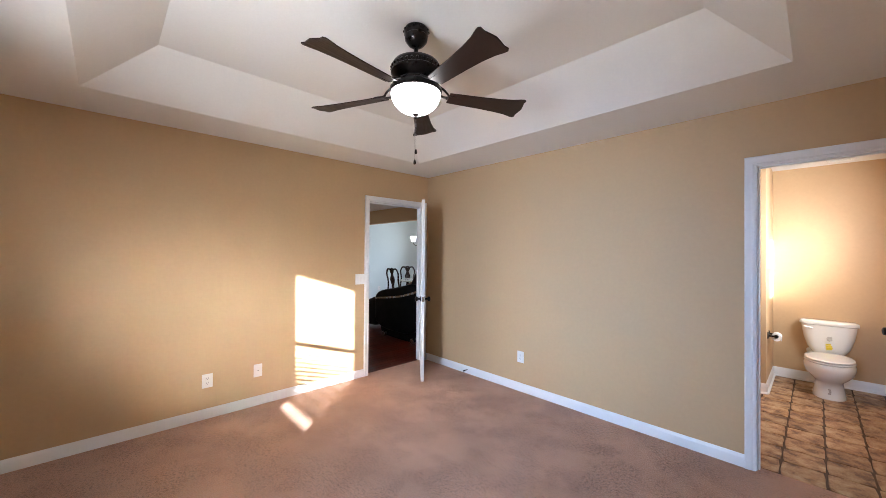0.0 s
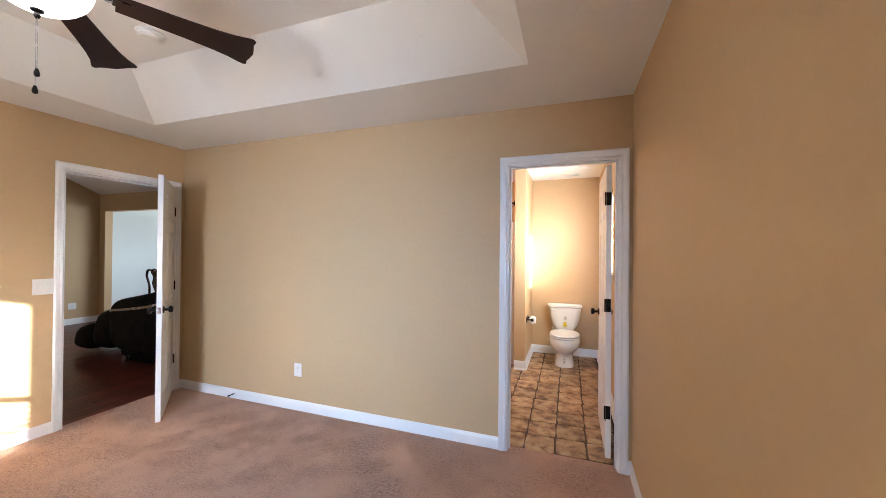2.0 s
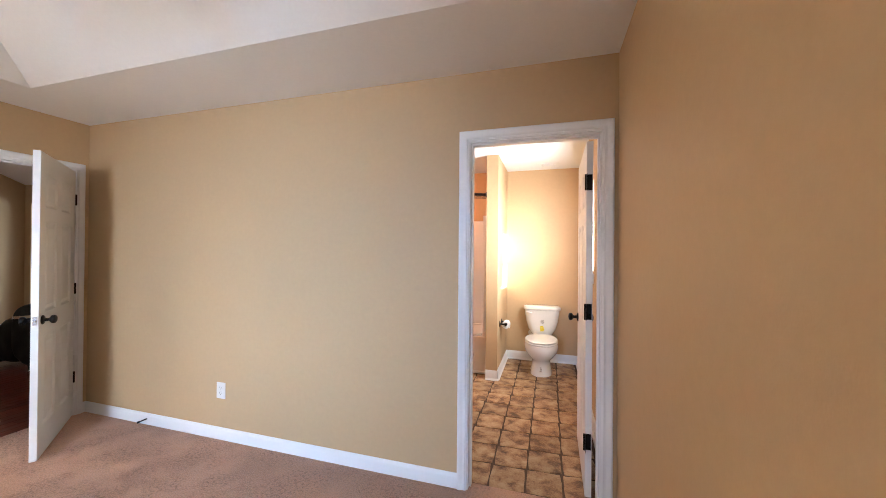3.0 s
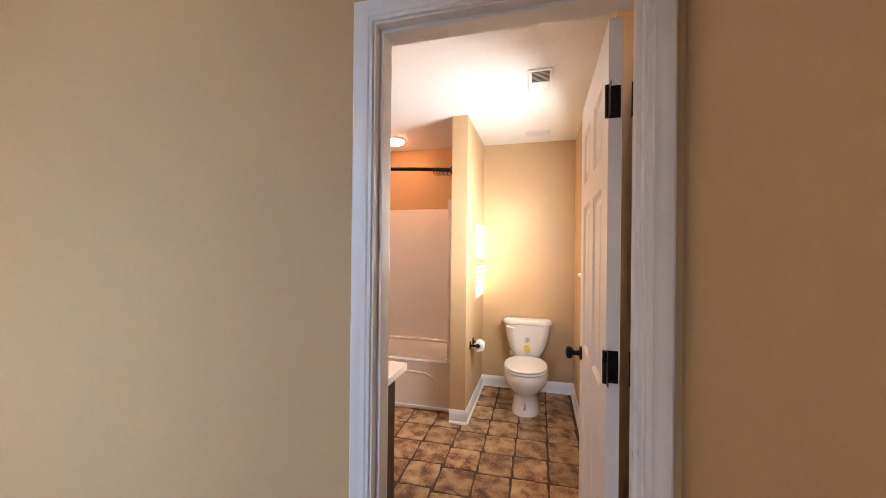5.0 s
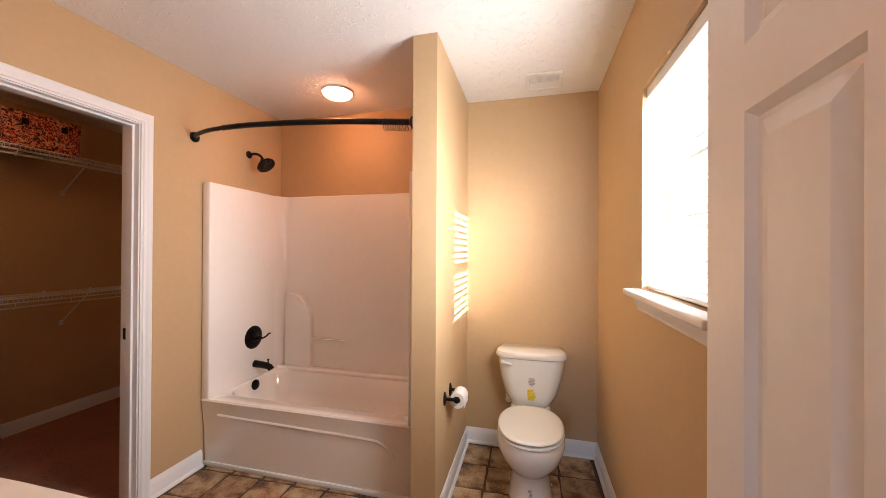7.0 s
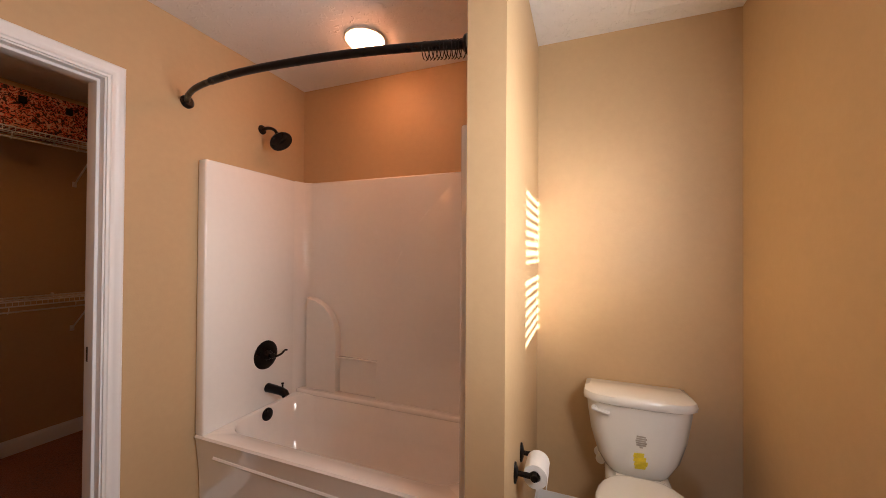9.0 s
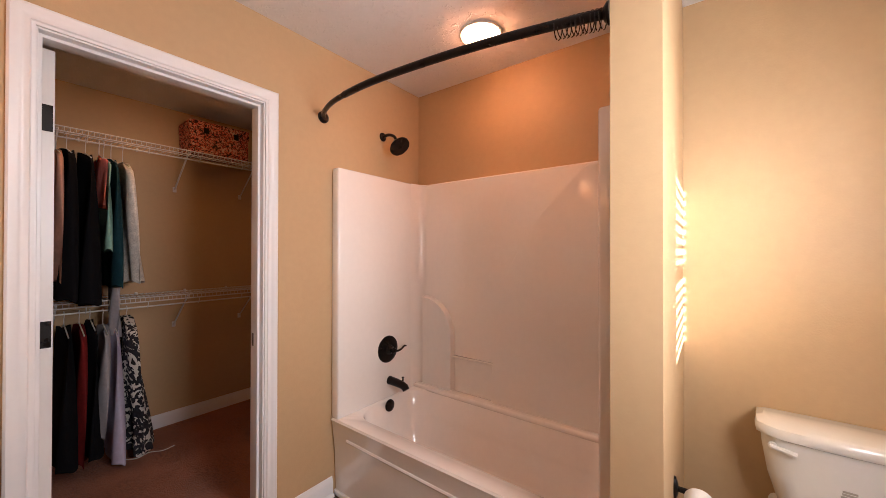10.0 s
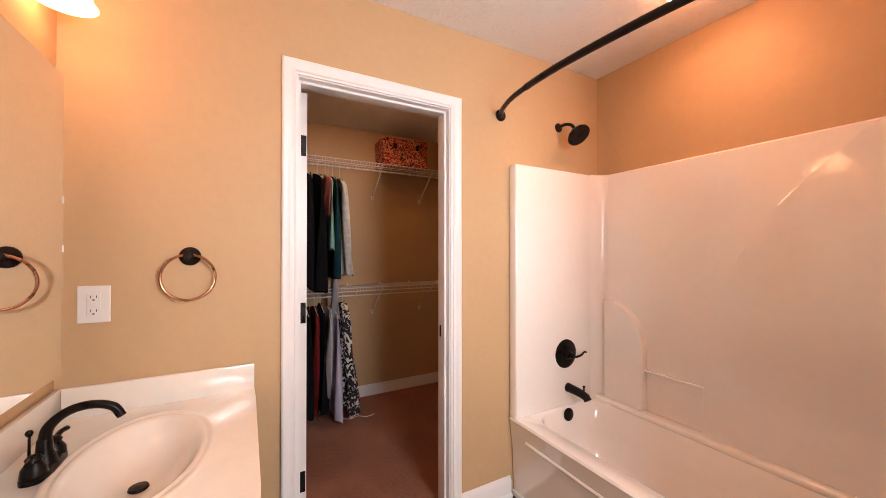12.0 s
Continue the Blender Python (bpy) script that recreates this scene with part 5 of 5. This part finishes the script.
grille("ceiling_vent", 3.727, 3.877, 1.200, 1.500, "white slatted air register in the ceiling", 16, 24, False)
grille("exhaust_fan", 3.665, 3.883, 2.325, 2.558, "white square exhaust fan cover in the ceiling", 14, 12, True)


# ---- closet ----
def wire_shelf(z, y0, y1, label):
    s = thing("wire_shelf", label, "wire shelf", pose(0, 0, z), "wire closet shelves")
    d = 0.305
    for x, zz, r in ((0.012, 0.0, 0.0036), (0.15, -0.004, 0.0036), (d, 0.0, 0.0042), (d, -0.028, 0.0042), (d - 0.012, -0.062, 0.0052)):
        bm = bmesh.new()
        tube(bm, [(x, y0, zz), (x, y1, zz)], r, 6)
        part("long_wire", bm, WIRE, s)
    bm = bmesh.new()
    y = y0 + 0.012
    while y < y1:
        tube(bm, [(0.01, y, 0.0035), (d - 0.001, y, 0.0035), (d + 0.0035, y, -0.001), (d + 0.0035, y, -0.028)], 0.0017, 4)
        y += 0.0254
    tagged(part("wire_deck", bm, WIRE, s), kind="stuff")
    y = y0 + 0.15
    while y < y1:
        bm = bmesh.new()
        tube(bm, smooth_path([(d, y, -0.028), (d + 0.002, y, -0.05), (d - 0.012, y, -0.070), (d - 0.022, y, -0.058)], 4), 0.0028, 6)
        part("rod_hook", bm, WIRE, s)
        part("wall_clip", boxed((0.0, y - 0.008, -0.008), (0.018, y + 0.008, 0.014), 0.003, 1), PLASTIC, s, smooth=None)
        y += 0.30
    for y in (0.45, 1.05, 1.705, 2.185):
        bm = boxed((0.0, y - 0.012, -0.275), (0.008, y + 0.012, -0.235), 0.002, 1)
        tube(bm, [(0.006, y, -0.255), (d - 0.006, y, -0.012)], 0.006, 6)
        part("brace", bm, WIRE, s)
    return s


wire_shelf(2.072, T + 0.01, FAR - 0.01, "white wire shelf high on the closet wall")
wire_shelf(1.025, T + 0.01, FAR - 0.01, "white wire shelf at waist height in the closet")


def garment(label, mat, y, top, bottom, w_top, w_bot, thick, x=0.30, waves=5, hang=True, lean=0.0, category="clothes"):
    """Cloth that hangs from a rod running along y: wide along x, a few folds thick along y."""
    g = thing("hanging_garment", label, category, pose(x, 1.045 + (y - 1.045) * 0.84, 0), "hanging clothes")
    n, rows = 44, 14
    ph = random.uniform(0, 6)
    rings = []
    for r in range(rows + 1):
        t = r / rows
        hw = w_top + (w_bot - w_top) * (t ** 0.7)
        z = top + (bottom - top) * t
        if t < 0.08:
            hw *= 0.55 + 0.45 * (t / 0.08)
        ring = []
        for k in range(n):
            a = 2 * math.pi * k / n
            fold = 0.35 * math.sin(waves * a + ph + 1.2 * t) * (0.25 + t)
            th = thick * (0.45 + 0.55 * t) * (1 + fold)
            sag = -0.03 * abs(math.cos(a)) ** 2 * max(0, 0.2 - t) * 6
            ring.append(Vector((hw * math.cos(a), lean * t + th * math.sin(a) + 0.010 * math.sin(3 * a + ph + 4 * t), z + sag + (0.012 * math.sin(4 * a + ph) if r == rows else 0))))
        rings.append(ring)
    bm = bmesh.new()
    loft(bm, rings)
    part("cloth", bm, mat, g, smooth=80)
    if hang:
        zr = 2.010 if top > 1.2 else 0.963
        bm = bmesh.new()
        tube(bm, smooth_path([(-0.02, 0, zr + 0.0), (-0.008, 0, zr + 0.016), (0.010, 0, zr + 0.010), (0.010, 0, zr - 0.012), (0.0, 0, zr - 0.03), (0, 0, top - 0.01)], 5), 0.002, 6)
        tube(bm, [(-w_top * 0.9, 0, top - 0.05), (-w_top * 0.45, 0, top - 0.022), (0, 0, top + 0.004), (w_top * 0.45, 0, top - 0.022), (w_top * 0.9, 0, top - 0.05)], 0.0035, 6)
        part("hanger", bm, WIRE, g, "white plastic hanger")
    return g


garment("peach blouse hanging in the closet", PEACHCLOTH, 1.045, 1.93, 1.17, 0.19, 0.20, 0.018)
garment("black jacket hanging in the closet", BLACKCLOTH, 1.095, 1.94, 1.06, 0.20, 0.22, 0.044)
garment("black knit dress hanging in the closet", BLACKCLOTH, 1.19, 1.93, 1.03, 0.20, 0.23, 0.050)
garment("coral pink top hanging in the closet", PINKCLOTH, 1.262, 1.93, 1.60, 0.18, 0.19, 0.014)
garment("mint green top hanging in the closet", MINTCLOTH, 1.288, 1.92, 1.34, 0.18, 0.20, 0.014)
garment("dark teal blouse hanging in the closet", TEALCLOTH, 1.328, 1.92, 1.12, 0.19, 0.21, 0.024, lean=0.01)
garment("ivory lace blouse hanging in the closet", LACE, 1.395, 1.91, 1.14, 0.19, 0.17, 0.036, lean=0.055, waves=7)
garment("pale grey slip hanging below the blouses", GREYCLOTH, 1.35, 1.20, 0.80, 0.08, 0.10, 0.022, hang=False)
garment("black trousers on a lower hanger", BLACKCLOTH, 1.09, 0.90, 0.10, 0.19, 0.19, 0.045)
garment("dark red trousers on a lower hanger", REDCLOTH, 1.165, 0.90, 0.09, 0.19, 0.16, 0.022)
garment("black skirt on a lower hanger", BLACKCLOTH, 1.22, 0.92, 0.12, 0.18, 0.20, 0.036)
garment("pale grey trousers on a lower hanger", GREYCLOTH, 1.29, 0.88, 0.22, 0.16, 0.18, 0.024, lean=-0.02)
garment("pale lilac skirt on a lower hanger", LILACCLOTH, 1.345, 0.88, 0.04, 0.14, 0.20, 0.030, lean=0.01)
garment("black and white patterned skirt on a lower hanger", SKIRT_PRINT, 1.425, 0.92, 0.06, 0.15, 0.21, 0.060, lean=0.05, waves=9)
bx = thing("storage_box", "floral printed storage box on the high shelf", "box", pose(0.165, 1.925, 2.079, 0, 0, -2))
part("carton", boxed((-0.125, -0.205, 0), (0.125, 0.205, 0.225), 0.004, 2), BOX_PRINT, bx, smooth=None)
part("lid_band", boxed((-0.129, -0.209, 0.165), (0.129, 0.209, 0.240), 0.004, 2), BOX_PRINT, bx, smooth=None)
for yy in (-0.10, 0.11):
    part("latch", boxed((0.128, yy - 0.018, 0.150), (0.134, yy + 0.018, 0.195), 0.002, 1), BRONZE, bx, smooth=None)
cord = thing("fallen_cord", "pale cord lying on the closet carpet", "cord", pose(0.40, 1.42, 0.004))
bm = bmesh.new()
tube(bm, smooth_path([(-0.06, -0.08, 0.0), (0.0, -0.02, 0.004), (-0.03, 0.05, 0.0), (0.02, 0.11, 0.003), (0.0, 0.18, 0.0)], 6), 0.003, 6)
part("cord", bm, LACE, cord)


# ---- living room: massage recliner ----
def recliner():
    r = thing("recliner", "black leather massage recliner with a silver trim line", "recliner", pose(0.20, -0.24, 0) @ Matrix.Scale(1.18, 4))
    y0, y1 = 0.42, 1.12

    def slab(name, outline, ya, yb, mat, bevel=0.03, label=""):
        for _ in range(2):
            # cut the corners of the outline round, as upholstery is
            pairs = list(zip(outline, outline[1:] + outline[:1]))
            outline = [(a[0] * (1 - k) + b[0] * k, a[1] * (1 - k) + b[1] * k) for a, b in pairs for k in (0.2, 0.8)]
        middle = (sum(x for x, z in outline) / len(outline), sum(z for x, z in outline) / len(outline))

        def section(y, inset):
            out = []
            for x, z in outline:
                dx, dz = x - middle[0], z - middle[1]
                k = 1 - inset / max(math.hypot(dx, dz), 1e-6)
                out.append(Vector((middle[0] + dx * k, y, middle[1] + dz * k)))
            return out
        bm = bmesh.new()
        steps = [(bevel * (1 - math.cos(a)), bevel * (1 - math.sin(a))) for a in (0, math.pi / 6, math.pi / 3, math.pi / 2)]
        loft(bm, [section(ya + d, i) for d, i in steps] + [section(yb - d, i) for d, i in reversed(steps)])
        return part(name, bm, mat, r, label, 60)
    slab("base", [(-1.55, 0.0), (-0.70, 0.0), (-0.62, 0.16), (-1.62, 0.16)], y0 + 0.10, y1 - 0.10, LEATHER, 0.02)
    slab("footrest", [(-2.40, 0.06), (-2.02, 0.05), (-1.94, 0.30), (-2.10, 0.36), (-2.34, 0.28)], y0 + 0.06, y1 - 0.06, LEATHER, 0.06)
    slab("calf_rest", [(-2.04, 0.10), (-1.62, 0.10), (-1.58, 0.48), (-1.72, 0.55), (-1.95, 0.47)], y0 + 0.05, y1 - 0.05, LEATHER, 0.06)
    slab("seat", [(-1.68, 0.14), (-0.80, 0.14), (-0.80, 0.48), (-1.66, 0.52)], y0 + 0.14, y1 - 0.14, LEATHER, 0.04)
    slab("seat_pad", [(-1.30, 0.50), (-0.95, 0.60), (-0.90, 0.83), (-1.0, 0.80), (-1.30, 0.62)], y0 + 0.17, y1 - 0.17, TAN_LEATHER, 0.03, "tan leather back pad")
    for ya, yb in ((y0, y0 + 0.15), (y1 - 0.15, y1)):
        slab("armrest", [(-1.60, 0.12), (-0.62, 0.12), (-0.50, 0.70), (-0.68, 0.82), (-1.10, 0.73), (-1.50, 0.66), (-1.62, 0.56)], ya, yb, LEATHER, 0.04)
    slab("backrest", [(-1.05, 0.50), (-0.62, 0.30), (-0.36, 1.08), (-0.44, 1.24), (-0.62, 1.20), (-0.80, 0.98)], y0 + 0.10, y1 - 0.10, LEATHER, 0.06)
    slab("head_pad", [(-0.86, 0.92), (-0.70, 0.86), (-0.50, 1.14), (-0.56, 1.22), (-0.68, 1.16)], y0 + 0.16, y1 - 0.16, LEATHER, 0.03)
    for ya in (y0 - 0.006, y1 - 0.006):
        bm = bmesh.new()
        line = smooth_path([(-1.585, 0, 0.545), (-1.30, 0, 0.575), (-0.95, 0, 0.625), (-0.60, 0, 0.715)], 6)
        loft(bm, [[p + Vector((0, ya, -0.012)), p + Vector((0, ya + 0.012, -0.012)), p + Vector((0, ya + 0.012, 0.012)), p + Vector((0, ya, 0.012))] for p in line])
        part("trim_line", bm, CHROME, r, "silver trim line", 40)
    for x in (-1.45, -0.80):
        bm = bmesh.new()
        lathe(bm, [(0, -0.02), (0.035, -0.02), (0.035, 0.02), (0, 0.02)], 14, pose(x, y0 + 0.08, 0.036, 90))
        part("caster", bm, CHROME, r)
    return r


recliner()


# ---- dining room ----
def dining_chair(m, label):
    c = thing("dining_chair", label, "dining chair", m, "chairs round the dining table")
    bm = boxed((-0.24, -0.23, 0.42), (0.24, 0.22, 0.475), 0.02, 2)
    part("seat", bm, BLACKWOOD, c)
    for sx in (-1, 1):
        bm = bmesh.new()
        tube(bm, smooth_path([(sx * 0.20, 0.21, 0.0), (sx * 0.19, 0.21, 0.30), (sx * 0.185, 0.215, 0.55), (sx * 0.165, 0.235, 0.75), (sx * 0.185, 0.265, 0.92), (sx * 0.15, 0.285, 1.02)], 6), 0.019, 8)
        part("back_post", bm, BLACKWOOD, c)
        bm = bmesh.new()
        tube(bm, smooth_path([(sx * 0.21, -0.20, 0.43), (sx * 0.235, -0.225, 0.32), (sx * 0.215, -0.205, 0.14), (sx * 0.225, -0.225, 0.0)], 6), 0.026, 8, 0.017)
        part("front_leg", bm, BLACKWOOD, c)
    bm = bmesh.new()
    tube(bm, smooth_path([(-0.158, 0.284, 1.005), (-0.12, 0.289, 1.035), (-0.05, 0.290, 1.028), (0, 0.290, 1.045), (0.05, 0.290, 1.028), (0.12, 0.289, 1.035), (0.158, 0.284, 1.005)], 5), 0.021, 8)
    part("crest_rail", bm, BLACKWOOD, c)
    half = [(0.050, 0.46), (0.040, 0.56), (0.030, 0.64), (0.062, 0.74), (0.072, 0.80), (0.040, 0.88), (0.034, 0.92), (0.062, 0.98), (0.066, 1.02)]
    bm = bmesh.new()
    ol = [Vector((x, 0.215 + (z - 0.5) * 0.14, z)) for x, z in half] + [Vector((-x, 0.215 + (z - 0.5) * 0.14, z)) for x, z in half[::-1]]
    extrude_outline(bm, ol, (0, 0.014, 0))
    part("splat", bm, BLACKWOOD, c, "vase-shaped back splat", None)
    return c


dining_chair(pose(-3.33, 2.03, 0, 0, 0, 190), "dark mahogany dining chair with a vase-shaped splat")
dining_chair(pose(-3.74, 2.58, 0, 0, 0, 53), "dark mahogany dining chair at the far side of the table")
tb = thing("dining_table", "round pale-topped dining table on a dark pedestal", "dining table", pose(-3.16, 2.58, 0))
part("tabletop", lathe(bmesh.new(), [(0, 0.72), (0.52, 0.722), (0.56, 0.735), (0.56, 0.752), (0, 0.757)], 40), MARBLE, tb)
part("pedestal", lathe(bmesh.new(), [(0, 0.08), (0.07, 0.08), (0.06, 0.2), (0.09, 0.32), (0.05, 0.5), (0.10, 0.70), (0.2, 0.722), (0, 0.722)], 20), BLACKWOOD, tb)
for k in range(4):
    bm = bmesh.new()
    a = math.pi / 2 * k + 0.4
    tube(bm, smooth_path([(0.03 * math.cos(a), 0.03 * math.sin(a), 0.16), (0.2 * math.cos(a), 0.2 * math.sin(a), 0.10), (0.38 * math.cos(a), 0.38 * math.sin(a), 0.025)], 5), 0.03, 8, 0.022)
    part("foot", bm, BLACKWOOD, tb)
ch = thing("chandelier", "small chandelier with white glass shades and dark arms", "chandelier", pose(-4.0, 3.25, 2.62))
bm = bmesh.new()
tube(bm, [(0, 0, 0), (0, 0, -0.60)], 0.006, 8)
lathe(bm, [(0, 0), (0.06, 0), (0.05, -0.03), (0, -0.03)], 16)
part("stem", bm, BRONZE, ch)
part("hub", lathe(bmesh.new(), [(0, -0.58), (0.03, -0.60), (0.04, -0.70), (0.02, -0.88), (0.035, -0.95), (0, -1.0)], 16), BRONZE, ch)
for k in range(5):
    a = 2 * math.pi * k / 5 + 0.9
    bm = bmesh.new()
    tube(bm, smooth_path([(0.02 * math.cos(a), 0.02 * math.sin(a), -0.93), (0.12 * math.cos(a), 0.12 * math.sin(a), -1.0), (0.24 * math.cos(a), 0.24 * math.sin(a), -0.98), (0.27 * math.cos(a), 0.27 * math.sin(a), -0.90)], 5), 0.007, 8)
    part("arm", bm, BRONZE, ch)
    part("shade", lathe(bmesh.new(), [(0.02, -0.90), (0.05, -0.88), (0.066, -0.82), (0.085, -0.76), (0.080, -0.76), (0.06, -0.82), (0.0, -0.885)], 20, Matrix.Translation((0.27 * math.cos(a), 0.27 * math.sin(a), 0))), CHANDELIER_GLASS, ch, "white glass shade", 60)

# ---- neighbour's house, outside the bathroom window ----
nb = thing("neighbour_house", "cream house with a grey gabled roof next door", "house", pose(15.0, 13.0, -0.3, 0, 0, 20))
part("wall", boxed((-4, -5, 0), (4, 5, 2.7)), SIDING, nb, smooth=None)
bm = bmesh.new()
extrude_outline(bm, [Vector((-4.4, -5.4, 2.65)), Vector((4.4, -5.4, 2.65)), Vector((0, -5.4, 5.0))], (0, 10.8, 0))
part("roof", bm, SHINGLE, nb, smooth=None)
w = part("window", boxed((-4.03, -1, 0.9), (-3.98, 0.2, 2.1)), TRIM, nb, smooth=None)
part("pane", boxed((-4.036, -0.93, 0.97), (-4.03, 0.13, 2.03)), DARK, w, smooth=None)

# ---- slate-look tiles of the bathroom floor ----
bath_floor = bpy.data.objects["floor_bath"]
TX, TY = 0.216, 0.234
variants = []
for k in range(6):
    bm = bmesh.new()
    hx, hy = TX / 2 - 0.0036, TY / 2 - 0.0036
    ol = []
    for side in range(4):
        for s in (-0.9, -0.3, 0.3):
            w = random.uniform(-0.004, 0.001)
            ol.append(Vector(((hx * s, -hy - w), (hx + w, hy * s), (-hx * s, hy + w), (-hx - w, -hy * s))[side]).to_3d())
    base = [bm.verts.new(p + Vector((0, 0, -0.003))) for p in ol]
    mid = [bm.verts.new(p) for p in ol]
    top = [bm.verts.new(Vector((p.x * 0.965, p.y * 0.965, 0.0022))) for p in ol]
    n = len(ol)
    for i in range(n):
        j = (i + 1) % n
        bm.faces.new((base[i], base[j], mid[j], mid[i]))
        bm.faces.new((mid[i], mid[j], top[j], top[i]))
    bm.faces.new(top)
    me = bpy.data.meshes.new("tile")
    finish(bm).to_mesh(me)
    bm.free()
    me.materials.append(SLATE)
    variants.append(me)
count = 0
for i in range(-9, 4):
    slip = random.uniform(-0.012, 0.012)
    for j in range(0, 12):
        cx, cy = 3.548 + i * TX, 0.188 + j * TY + slip
        if cx < CLOSET + 0.03 or cx > EAST - 0.02 or cy > FAR - 0.02:
            continue
        if cy > 2.12 and cx < 3.06 or cx < 3.0 and cy < 0.45 or cy < T + 0.12 and cx < 3.32:
            continue
        tile = new("tile", variants[count % 6])
        tile.parent = bath_floor
        tile.matrix_basis = pose(cx, cy, 0.0, 0, 0, 180 * random.randrange(2) + random.uniform(-0.3, 0.3))
        count += 1

# ---- cherry floor boards ----
plank = []
for ln in (1.2, 0.9, 0.6):
    me = bpy.data.meshes.new("plank")
    finish(boxed((-0.0405, 0.0, -0.012), (0.0405, ln - 0.0015, 0.0), 0.0012, 1)).to_mesh(me)
    me.materials.append(CHERRY)
    plank.append((me, ln))
x = -0.104
while x > -4.93:
    reach = 0.45 * -x
    y, y_end = max(-2.6, -0.98 + reach * 0.15 - 0.9), min(2.4, 0.3 + reach * 1.2)
    y -= random.uniform(0, 0.8)
    while y < y_end:
        me, ln = plank[random.randrange(3)]
        b = new("plank", me)
        b.parent = wood_floor
        b.matrix_basis = pose(x, y, 0.0)
        y += ln
    x -= 0.0825
